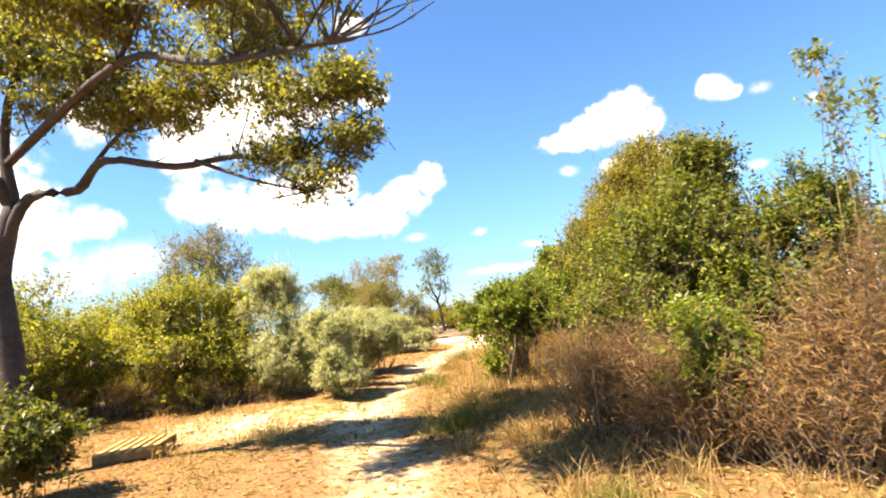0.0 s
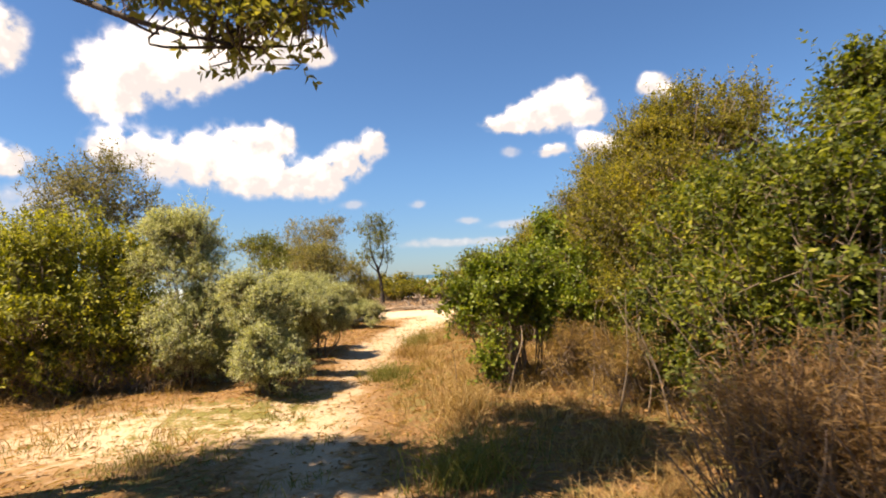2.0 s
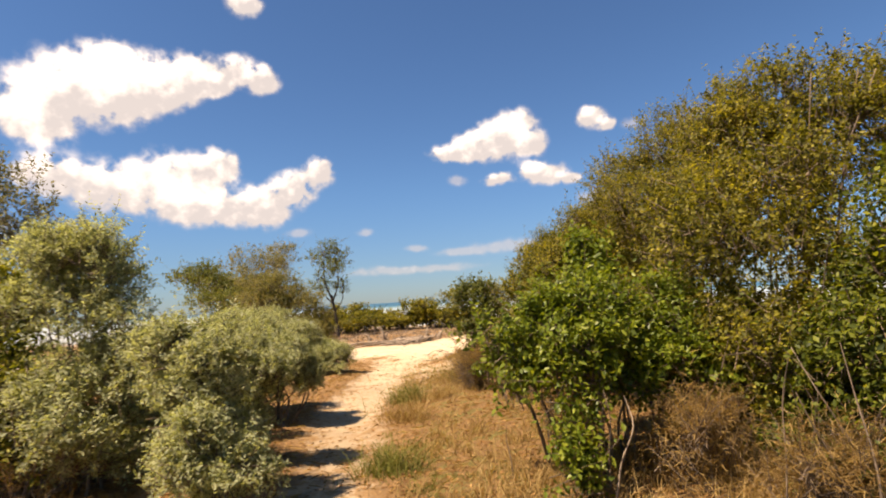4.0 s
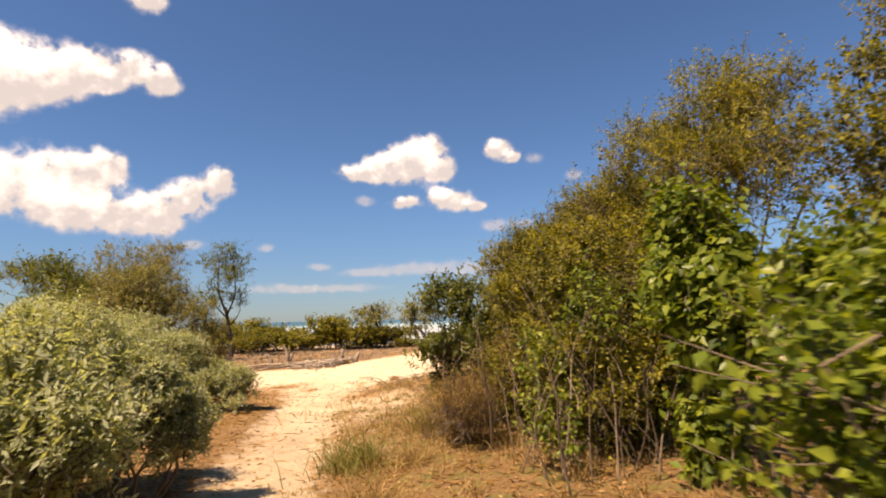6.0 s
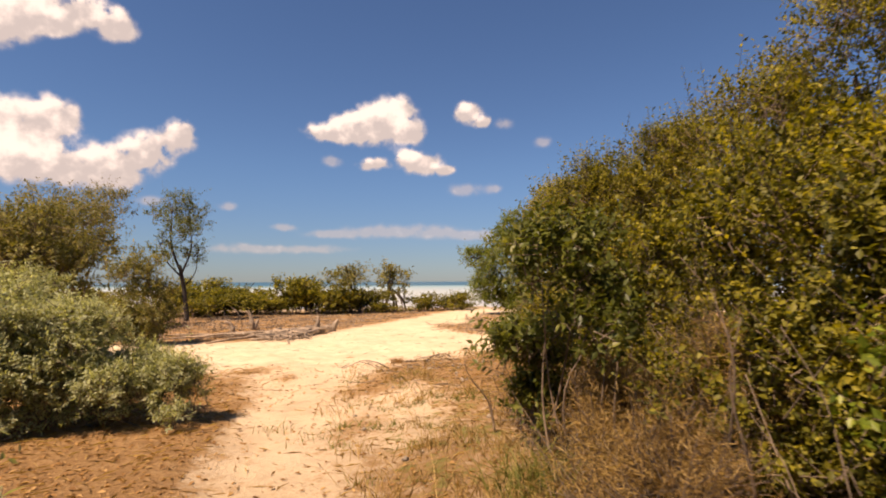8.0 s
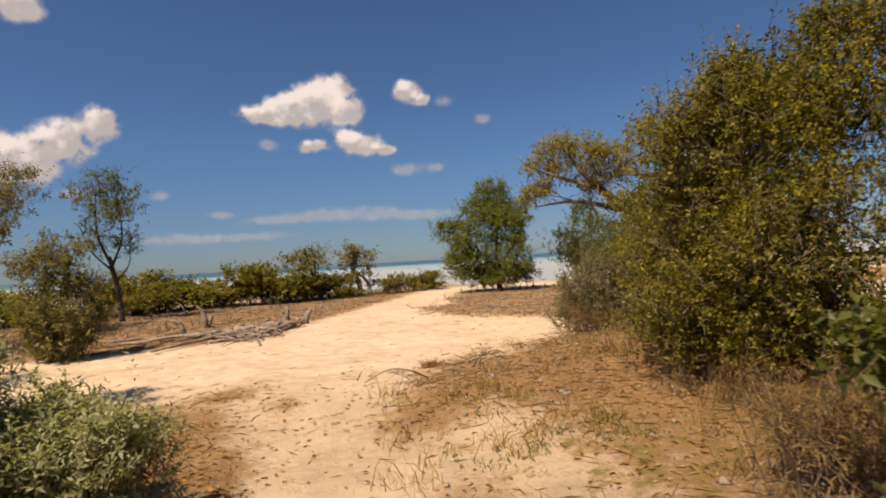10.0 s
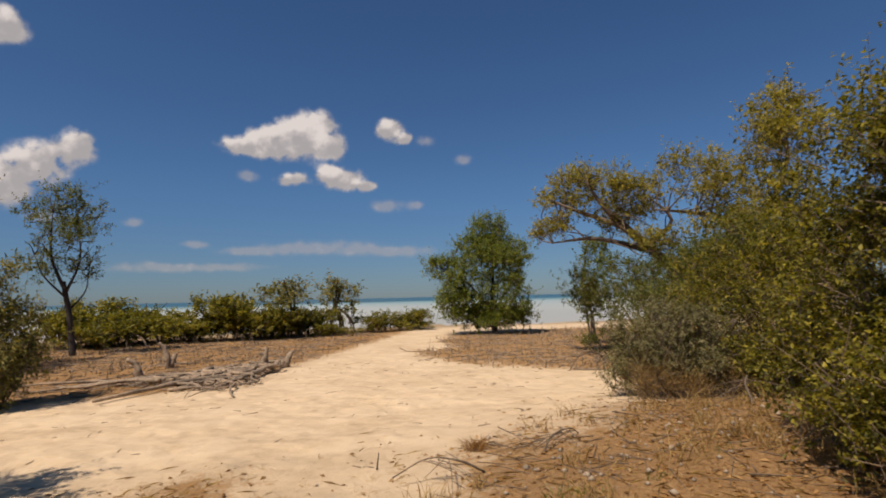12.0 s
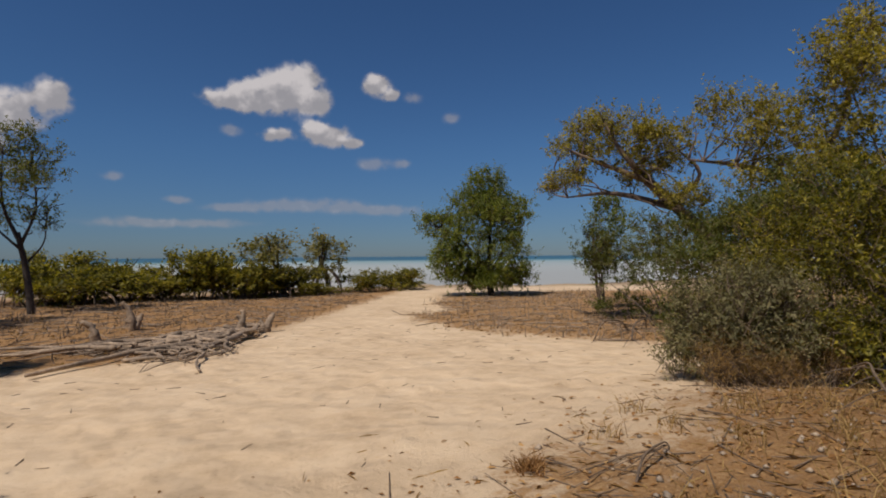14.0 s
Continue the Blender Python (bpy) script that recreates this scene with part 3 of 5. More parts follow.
def shrub(name, blobs, leaf, count, per, length, width, reach, label, category="shrub", seed=1, stems=10, radius=0.02, stem_mat=None, group="", twigs=True, skirt=True, **more):
    rng = np.random.default_rng(seed)
    b = np.array(blobs, float)
    wgt = (b[:, 3] * b[:, 4])[:, None]
    bx, by = ((b[:, :2] * wgt).sum(0) / wgt.sum())
    top = thing(name, bx, by, ground_at(bx, by), label, category, group)
    low = [(x, y, ground_at(x, y) + 0.3, 0.62 * rx, 0.62 * ry, 0.36) for x, y, z, rx, ry, rz in blobs if skirt and z - rz < 1.3 and rx > 0.4]
    leaves, ends = sprigs(rng, list(blobs) + low, int(count * (1 + 0.25 * (len(low) > 0))), per, length, width, reach, **more)
    tagged(link("foliage", mesh_from("foliage", *leaves), leaf, top), kind="stuff")
    tagged(link("stem_tangle", solid("stem_tangle", stems_for(rng, blobs, (bx, by), stems, radius)), stem_mat or TWIG, top), kind="stuff")
    if twigs:
        tagged(link("fine_branching", mesh_from("fine_branching", *ends), stem_mat or TWIG, top), kind="stuff")
    return top


# ---- shrubs left of the path ----
SIL = "silver-grey leafy beach shrub beside the sandy footpath"
shrub("silver_shrub", [(-2.01, 10.31, 0.94, 0.50, 0.50, 0.63), (-1.91, 10.03, 0.56, 0.39, 0.39, 0.39), (-1.78, 11.50, 0.95, 0.48, 0.48, 0.46), (-2.22, 10.47, 1.19, 0.41, 0.41, 0.41), (-1.62, 9.85, 0.32, 0.26, 0.26, 0.28)], LEAF_SILVER, 8200, 13, 0.046, 0.015, 0.14, SIL, seed=11, shoots=0.03, lump=0.22, gaps=0.45)
shrub("silver_shrub", [(-3.36, 11.60, 1.62, 0.75, 0.75, 1.00), (-3.13, 11.26, 0.77, 0.71, 0.71, 0.71), (-3.60, 11.73, 2.22, 0.51, 0.51, 0.43)], LEAF_SILVER, 5600, 12, 0.054, 0.018, 0.17, "tall rounded grey-green shrub behind the silver shrub", seed=12, shoots=0.03)
shrub("silver_shrub", [(-2.24, 19.71, 0.94, 0.89, 0.89, 0.58), (-1.45, 19.40, 0.82, 0.62, 0.62, 0.46), (-1.78, 19.11, 0.64, 0.60, 0.60, 0.35), (-0.50, 19.02, 0.30, 0.36, 0.36, 0.40), (-0.72, 19.40, 0.52, 0.40, 0.40, 0.30), (-0.49, 18.59, -0.01, 0.22, 0.22, 0.25), (-2.90, 19.92, 1.04, 0.68, 0.68, 0.58), (-2.27, 20.25, 1.34, 0.69, 0.69, 0.39), (-0.95, 19.04, 0.37, 0.34, 0.34, 0.34), (-1.24, 19.04, 0.35, 0.51, 0.51, 0.36), (-1.96, 19.09, 0.32, 0.53, 0.53, 0.36), (-2.61, 19.54, 0.46, 0.65, 0.65, 0.46)], LEAF_SILVER, 14500, 12, 0.05, 0.018, 0.16, "low spreading silver-grey shrub with dark gaps underneath", seed=13, shoots=0.03, skirt=False)
shrub("olive_shrub", [(-2.41, 21.94, 2.05, 1.01, 1.01, 0.52), (-1.92, 21.75, 1.60, 0.75, 0.70, 0.45), (-2.43, 23.09, 2.05, 1.10, 1.10, 0.78), (-2.96, 23.00, 1.54, 0.85, 0.85, 0.98)], LEAF_OLIVE, 4200, 10, 0.06, 0.026, 0.2, "rounded olive-green shrub behind the silver shrub", seed=14)
shrub("silver_shrub", [(-1.97, 13.81, 1.01, 0.73, 0.55, 0.57), (-1.53, 13.62, 0.85, 0.50, 0.38, 0.38), (-2.31, 14.24, 1.29, 0.32, 0.24, 0.36), (-1.24, 14.01, 0.68, 0.34, 0.26, 0.25), (-1.23, 13.51, 0.62, 0.26, 0.20, 0.22)], LEAF_SILVER, 9500, 13, 0.048, 0.014, 0.13, "waist-high silver-leaved shrub close to the path", seed=15, shoots=0.03, skirt=False)
shrub("silver_shrub", [(-2.90, 13.00, 0.85, 1.05, 0.67, 0.62), (-2.14, 14.54, 0.73, 1.03, 0.62, 0.66)], LEAF_SILVER, 5250, 11, 0.062, 0.021, 0.17, "long bank of pale silver shrub along the path", seed=16, shoots=0.03)
shrub("green_shrub", [(-5.27, 12.13, 1.90, 1.21, 1.21, 1.21), (-5.58, 11.63, 1.31, 1.18, 1.18, 1.18), (-4.54, 11.81, 1.25, 0.94, 0.94, 1.14), (-5.04, 11.35, 0.88, 1.43, 1.43, 0.71), (-3.9, 11.5, 0.7, 0.8, 0.7, 0.7)], LEAF_BRIGHT, 7000, 10, 0.075, 0.034, 0.22, "bright yellow-green shrub at the clearing's edge", seed=17, up=0.9, shoots=0.16)
shrub("sparse_tree", [(-5.78, 13.99, 3.28, 1.11, 1.11, 0.85), (-5.09, 14.07, 2.83, 0.90, 0.90, 0.77), (-6.02, 13.65, 2.71, 0.77, 0.77, 0.77)], LEAF_TAN, 1875, 9, 0.07, 0.03, 0.26, "thin grey-green tree rising above the shrubs", "tree", seed=18, skirt=False, stems=6, radius=0.03, lump=0.16)
shrub("green_shrub", [(-8.31, 13.31, 1.17, 1.87, 1.87, 1.40), (-8.54, 11.93, 1.37, 1.60, 1.60, 1.31), (-6.68, 13.10, 1.23, 1.16, 1.16, 1.31), (-8.02, 11.69, 0.69, 1.69, 1.69, 0.84), (-7.2, 11.7, 0.95, 1.25, 0.9, 0.95), (-6.3, 11.6, 0.9, 0.95, 0.8, 0.95)], LEAF_BRIGHT, 8500, 9, 0.08, 0.036, 0.24, "row of sunlit yellow-green shrubs beyond the clearing", seed=19, up=0.9, shoots=0.16)
shrub("green_shrub", [(-8.31, 9.51, 1.46, 1.75, 1.75, 1.37), (-8.50, 10.68, 1.62, 1.62, 1.62, 1.49)], LEAF_BRIGHT, 4500, 9, 0.08, 0.036, 0.24, "yellow-green shrub beyond the leaning tree", seed=20)
shrub("dark_tree", [(-5.31, 28.78, 2.68, 1.37, 1.37, 1.12), (-4.10, 26.95, 1.81, 1.60, 1.60, 0.91)], LEAF_DARK, 1625, 9, 0.12, 0.05, 0.3, "low dark-green tree behind the silver shrubs", "tree", seed=21, skirt=False, stems=6, radius=0.05)
shrub("tan_tree", [(-4.23, 36.85, 3.39, 2.06, 2.06, 1.72), (-3.04, 38.96, 4.52, 1.28, 1.28, 1.10), (-4.53, 33.80, 2.05, 1.87, 1.87, 1.40)], LEAF_TAN, 2125, 9, 0.13, 0.05, 0.4, "dull olive beach tree far down the path", "tree", seed=22, skirt=False, stems=6, radius=0.06, lump=0.16)
shrub("flat_shrub", [(-1.07, 29.55, 0.88, 0.95, 0.95, 1.08), (-1.30, 29.90, 1.72, 0.77, 0.77, 0.83), (-1.10, 29.20, 0.30, 0.80, 0.80, 0.80)], LEAF_OLIVE, 2600, 9, 0.08, 0.036, 0.22, "dense olive shrub at the edge of the sand", seed=24, stems=18)

# ---- shrubs right of the path ----
shrub("dry_brush", [(1.62, 5.13, 0.25, 0.63, 0.63, 0.63), (2.06, 4.11, 0.20, 0.79, 0.79, 0.64), (2.44, 3.54, 0.40, 0.60, 0.60, 0.60), (2.85, 3.55, 0.80, 0.45, 0.5, 0.62)], DEAD_BRUSH, 5600, 10, 0.085, 0.005, 0.42, "tangled heap of dead brown brushwood and straw", "brush", seed=31, stems=60, radius=0.007, up=1.5, gaps=0.3, lump=0.25)
shrub("green_herb", [(2.03, 4.13, 0.74, 0.39, 0.39, 0.41), (2.14, 4.52, 1.00, 0.31, 0.31, 0.31)], LEAF_VINE, 875, 9, 0.06, 0.026, 0.16, "bright green creeper in the dead brush", "plant", seed=32, radius=0.006)
shrub("green_shrub", [(3.25, 6.42, 2.51, 0.63, 0.63, 0.56), (2.48, 6.69, 1.73, 0.85, 0.85, 0.78), (3.05, 5.78, 1.48, 1.05, 1.05, 1.00), (2.44, 5.99, 0.96, 0.92, 0.92, 0.81), (3.56, 5.56, 1.34, 0.63, 0.63, 0.68), (3.82, 5.24, 1.88, 0.61, 0.61, 0.58), (3.71, 4.62, 1.25, 0.52, 0.52, 0.65), (2.96, 5.13, 0.80, 0.80, 0.80, 0.80)], LEAF_SUNNY, 12000, 11, 0.052, 0.028, 0.19, "tall sunlit yellow-green shrub by the path", seed=33, stems=18, shoots=0.04)
shrub("green_shrub", [(3.50, 10.80, 2.05, 0.80, 0.80, 1.05), (4.40, 10.80, 3.50, 0.85, 0.85, 0.98), (3.55, 9.93, 1.95, 1.37, 1.37, 1.51), (4.53, 10.06, 3.15, 0.94, 0.94, 1.02), (2.95, 10.18, 1.01, 0.75, 0.75, 0.91), (3.00, 9.07, 0.92, 0.94, 0.94, 0.88), (4.55, 9.41, 3.32, 0.52, 0.52, 0.82)], LEAF_YELLOW, 11500, 11, 0.05, 0.027, 0.19, "tall dense yellow-green shrub with dark inner shade", seed=34, stems=18)
shrub("green_shrub", [(3.00, 8.17, 1.04, 0.88, 0.88, 0.99), (2.69, 7.49, 0.46, 0.78, 0.78, 0.73), (2.79, 8.61, 0.19, 0.68, 0.68, 0.68), (3.30, 7.87, 1.69, 0.70, 0.70, 0.87)], LEAF_SUNNY, 6600, 11, 0.055, 0.032, 0.18, "leafy green shrub leaning towards the path", seed=46, stems=14)
shrub("dark_shrub", [(0.98, 9.45, 1.25, 0.46, 0.45, 0.40), (1.50, 9.90, 1.28, 0.50, 0.50, 0.45), (1.95, 10.5, 1.40, 0.42, 0.42, 0.42), (0.90, 9.25, 0.90, 0.36, 0.36, 0.34), (1.50, 9.75, 0.85, 0.45, 0.45, 0.38), (0.62, 9.60, 1.12, 0.36, 0.35, 0.36), (0.80, 8.95, 0.40, 0.14, 0.14, 0.28), (2.30, 9.95, 1.20, 0.48, 0.48, 0.50), (2.1, 9.5, 0.8, 0.4, 0.4, 0.4)], LEAF_VINE, 4700, 10, 0.06, 0.034, 0.18, "glossy dark-green shrub at the path's bend", seed=35, stems=26, skirt=False, gaps=0.35, shoots=0.14)
shrub("tall_tree", [(5.71, 14.22, 4.31, 0.77, 0.77, 0.89), (5.05, 14.78, 3.58, 0.85, 0.85, 0.77), (4.6, 15.43, 2.91, 0.72, 0.72, 0.61), (5.72, 13.42, 3.71, 0.91, 0.91, 0.98), (4.96, 13.54, 2.69, 1.22, 1.22, 1.02)], LEAF_YELLOW, 6630, 10, 0.05, 0.025, 0.22, "tall yellow-green tree behind the hedge of shrubs", "tree", seed=36, stems=16, radius=0.045)
shrub("green_shrub", [(4.33, 13.79, 1.75, 0.87, 0.87, 1.06), (2.74, 14.79, 1.47, 0.52, 0.52, 0.77), (3.11, 14.22, 1.57, 0.87, 0.87, 1.06), (2.52, 14.20, 0.71, 0.71, 0.71, 0.65), (3.28, 13.47, 1.44, 0.87, 0.87, 1.11), (2.78, 13.41, 0.68, 0.93, 0.93, 0.66)], LEAF_YELLOW, 9200, 11, 0.05, 0.028, 0.18, "yellow-green shrub with bare grey stems below", seed=37, stems=26, radius=0.014)
shrub("dark_shrub", [(1.99, 15.49, 1.69, 0.43, 0.43, 0.30), (2.11, 15.20, 1.24, 0.32, 0.32, 0.39), (2.09, 15.89, 0.95, 0.43, 0.43, 0.25)], LEAF_DARK, 875, 9, 0.07, 0.034, 0.17, "dark-leaved branch reaching out from the shrubs", seed=38, stems=8, radius=0.012)
shrub("vine", [(2.64, 11.96, 1.72, 0.42, 0.42, 0.79), (2.51, 11.78, 1.24, 0.33, 0.33, 0.58)], LEAF_VINE, 1500, 7, 0.095, 0.058, 0.2, "broad-leaved bright green vine over the shrub", "vine", seed=39, stems=6, radius=0.008, droop=0.8)
shrub("vine", [(2.0, 13.25, 0.85, 0.40, 0.35, 0.62), (1.85, 12.8, 0.45, 0.30, 0.30, 0.40), (2.4, 13.0, 1.4, 0.35, 0.35, 0.5)], LEAF_VINE, 480, 7, 0.056, 0.032, 0.18, "bright green creeper hanging among bare brown stems", "vine", seed=47, stems=10, radius=0.007, droop=0.6, skirt=False)
shrub("green_shrub", [(6.15, 16.90, 2.79, 1.29, 1.29, 1.29), (5.19, 17.78, 2.14, 0.83, 0.83, 0.92), (5.12, 15.92, 1.15, 1.41, 1.41, 1.27), (4.68, 17.72, 1.06, 0.63, 0.63, 1.03), (5.58, 15.54, 2.71, 0.96, 0.96, 1.40)], LEAF_YELLOW, 7680, 10, 0.05, 0.025, 0.2, "tall olive and yellow-green shrub above dry litter", seed=40, stems=20)
shrub("green_shrub", [(5.16, 18.38, 2.00, 1.09, 1.09, 1.28), (4.98, 19.14, 1.45, 0.72, 0.72, 1.18), (4.67, 18.58, 0.60, 0.97, 0.97, 0.79), (4.58, 17.90, 0.85, 0.85, 0.85, 0.96), (5.71, 18.46, 2.90, 0.78, 0.78, 0.78), (5.54, 17.87, 2.87, 0.80, 0.80, 0.87)], LEAF_YELLOW, 8300, 11, 0.05, 0.025, 0.2, "large rounded shrub at the edge of the beach", seed=41, stems=20)
shrub("scrub", [(7.46, 22.39, 0.58, 0.87, 0.87, 0.79), (6.94, 22.55, 0.14, 0.46, 0.46, 0.61), (7.44, 21.94, 0.37, 0.62, 0.62, 0.78)], LEAF_TAN, 3250, 10, 0.055, 0.018, 0.2, "dusty olive scrub with dead grey twigs on the sand's edge", seed=42, stems=30, radius=0.01)
shrub("dark_shrub", [(13.25, 28.09, 1.35, 1.45, 1.45, 0.97), (12.89, 25.83, 1.49, 1.89, 1.89, 1.16), (12.03, 24.19, 1.59, 1.56, 1.56, 1.17), (11.87, 23.23, 1.79, 1.62, 1.62, 1.37), (10.24, 21.77, 1.63, 1.35, 1.35, 1.56), (10.78, 24.47, 0.95, 1.32, 1.32, 0.60)], LEAF_DARK, 6500, 10, 0.08, 0.036, 0.24, "dark-green belt of shrubs under the beach trees", seed=43, stems=20, radius=0.03)
shrub("gold_shrub", [(9.07, 22.16, 1.24, 1.12, 1.12, 1.03), (8.49, 21.36, 1.00, 1.02, 1.02, 1.54), (9.21, 21.73, 1.85, 1.03, 1.03, 0.84), (7.73, 21.11, 0.33, 0.70, 0.70, 0.62), (7.75, 20.3, 0.9, 0.8, 0.8, 1.0), (8.5, 19.8, 1.6, 1.1, 1.1, 1.4)], LEAF_YELLOW, 6500, 10, 0.06, 0.028, 0.2, "golden-green shrub behind the scrub", seed=44, stems=14)

# ---- trees by the beach ----
def tree(name, trunk, r0, r1, limbs, blobs, leaf, count, per, length, width, reach, label, seed, twig_r=0.02, bark=None, **more):
    rng = np.random.default_rng(seed)
    x, y = trunk[0][0], trunk[0][1]
    top = thing(name, x, y, ground_at(x, y), label, "tree")
    link("trunk", solid("trunk", [tube(trunk, r0, r1, 10, rng, 0.05)]), bark or BARK, top)
    for pts, a, b in limbs:
        link("limb", solid("limb", [tube(pts, a, b, 7, rng, 0.06)]), bark or BARK, top)
    leaves, ends = sprigs(rng, blobs, count, per, length, width, reach, **more)
    tagged(link("crown", mesh_from("crown", *leaves), leaf, top), kind="stuff")
    inner = []
    tips = np.array([np.array(p) + (np.array(q) - np.array(p)) * f for pts, a, b in limbs for p, q in zip(pts[:-1], pts[1:]) for f in (0.25, 0.5, 0.75, 1.0)] + [trunk[-1]])
    bl = np.array(blobs)
    for k in range(len(bl) * 10):
        c = bl[k % len(bl)]
        to = c[:3] + c[3:] * rng.uniform(-0.8, 0.8, 3)
        frm = tips[np.argmin(np.linalg.norm(tips - to, axis=1) + rng.uniform(0, 0.5, len(tips)))]
        mid = (frm + to) / 2 + rng.normal(0, 0.12, 3)
        inner.append(tube([frm, mid, to], twig_r, twig_r * 0.3, 5, rng, 0.08))
    tagged(link("branching", solid("branching", inner), bark or BARK, top), kind="stuff")
    tagged(link("fine_branching", mesh_from("fine_branching", *ends), TWIG, top), kind="stuff")
    return top


tree("leaning_tree", [(-5.0, 6.6, -0.1), (-5.1, 6.6, 1.5), (-5.2, 6.6, 2.4), (-5.0, 6.6, 3.3)], 0.17, 0.1,
     [([(-5.15, 6.6, 2.7), (-4.75, 6.5, 3.3), (-4.2, 6.55, 3.35), (-3.7, 6.3, 3.6), (-2.9, 6.35, 3.45), (-2.1, 6.1, 3.42), (-1.5, 6.1, 3.3), (-0.9, 5.95, 3.55), (-0.35, 6.0, 3.85)], 0.075, 0.008),
      ([(-5.0, 6.6, 3.2), (-5.1, 6.6, 4.1), (-4.8, 6.5, 5.0), (-4.1, 6.4, 5.7)], 0.08, 0.015), ([(-3.0, 5.4, 4.3), (-2.3, 4.7, 4.55), (-1.7, 4.2, 4.7), (-1.2, 3.9, 4.85)], 0.03, 0.006), ([(-4.2, 6.55, 3.35), (-3.6, 6.5, 4.0), (-2.6, 6.35, 4.4), (-1.6, 6.2, 4.7)], 0.035, 0.008),
      ([(-5.0, 6.6, 3.2), (-5.5, 6.3, 4.4), (-5.4, 5.8, 5.4)], 0.09, 0.02),
      ([(-5.05, 6.6, 3.8), (-3.0, 5.4, 4.3), (-1.6, 4.2, 3.6), (-0.5, 3.4, 3.25)], 0.06, 0.012),
      ([(-2.6, 6.2, 3.45), (-1.9, 6.0, 3.1), (-1.25, 5.8, 2.85)], 0.03, 0.006)],
     # The mass at height 4.7 hangs out of view, added to shade the path.
     [(-3.9, 6.5, 4.3, 0.9, 0.9, 0.5), (-2.5, 6.3, 4.2, 0.9, 0.8, 0.5), (-1.3, 6.1, 3.9, 0.7, 0.7, 0.38), (-0.7, 6.0, 4.0, 0.45, 0.5, 0.3), (-1.2, 5.8, 2.95, 0.5, 0.4, 0.24), (-0.6, 5.9, 3.3, 0.4, 0.35, 0.25), (-2.0, 6.4, 5.0, 1.0, 1.0, 0.6), (-4.6, 6.4, 5.2, 1.2, 1.2, 0.7), (-1.6, 6.0, 3.3, 0.5, 0.4, 0.15)] + [(-0.59, 3.55, 3.68, 0.48, 0.48, 0.22), (0.04, 3.40, 3.64, 0.25, 0.25, 0.11), (-1.43, 3.95, 4.06, 0.62, 0.62, 0.26)] + [(-1.7, 4.1, 4.7, 0.9, 0.7, 0.35), (-2.9, 5.0, 4.5, 0.9, 0.8, 0.35)],
     LEAF_LEATHER, 7000, 9, 0.075, 0.036, 0.2, "spreading tree with a crooked trunk and leathery leaves", 51, 0.011, open_=0.9, gaps=1.0)

tree("beach_tree", [(16.8, 25.6, -0.3), (15.6, 26.4, 1.4), (14.2, 27.0, 2.7), (13.1, 27.4, 3.6)], 0.24, 0.11,
     [([(14.2, 27.0, 2.7), (12.8, 27.9, 3.1), (11.7, 28.6, 3.0)], 0.1, 0.02), ([(13.1, 27.4, 3.6), (12.6, 27.7, 4.3), (12.4, 28.0, 5.0)], 0.1, 0.02),
      ([(14.0, 27.1, 2.8), (14.6, 26.6, 3.6), (13.9, 27.0, 4.4)], 0.09, 0.02), ([(13.3, 27.3, 3.4), (12.0, 28.2, 4.0), (11.6, 28.6, 4.3)], 0.08, 0.02)],
     [(12.75, 27.86, 4.62, 1.43, 1.43, 0.87), (12.23, 28.55, 4.08, 0.95, 0.95, 0.79), (13.21, 27.18, 3.68, 1.26, 1.26, 0.71), (11.94, 28.90, 3.42, 0.78, 0.78, 0.34), (13.36, 26.94, 4.24, 0.95, 0.95, 0.79), (12.85, 26.07, 2.83, 0.73, 0.73, 0.44)], LEAF_GOLD, 2700, 9, 0.085, 0.042, 0.24, "gnarled beach tree leaning over the sand", 52, 0.024, bark=BARK_TAN, open_=0.9, lump=0.16)
tree("beach_tree", [(15.6, 22.6, -0.2), (15.0, 23.4, 1.5), (14.2, 24.0, 3.0)], 0.26, 0.12,
     [([(14.2, 24.0, 3.0), (13.2, 24.7, 3.4), (12.2, 25.6, 3.6)], 0.1, 0.02), ([(14.2, 24.0, 3.0), (14.0, 23.2, 4.4), (13.4, 22.9, 5.6)], 0.09, 0.02)],
     [(12.89, 24.89, 4.22, 1.08, 1.08, 0.86), (12.74, 23.72, 4.09, 1.24, 1.24, 0.83), (12.42, 22.83, 4.92, 0.80, 0.80, 0.80), (11.99, 22.21, 4.36, 1.01, 1.01, 1.39), (12.74, 23.73, 3.07, 1.50, 1.50, 0.82), (11.90, 22.53, 3.04, 1.11, 1.11, 0.99)], LEAF_GOLD, 2900, 9, 0.085, 0.042, 0.25, "high yellow-green beach tree with bare grey limbs", 53, 0.024, bark=BARK_TAN, open_=0.85, lump=0.16)
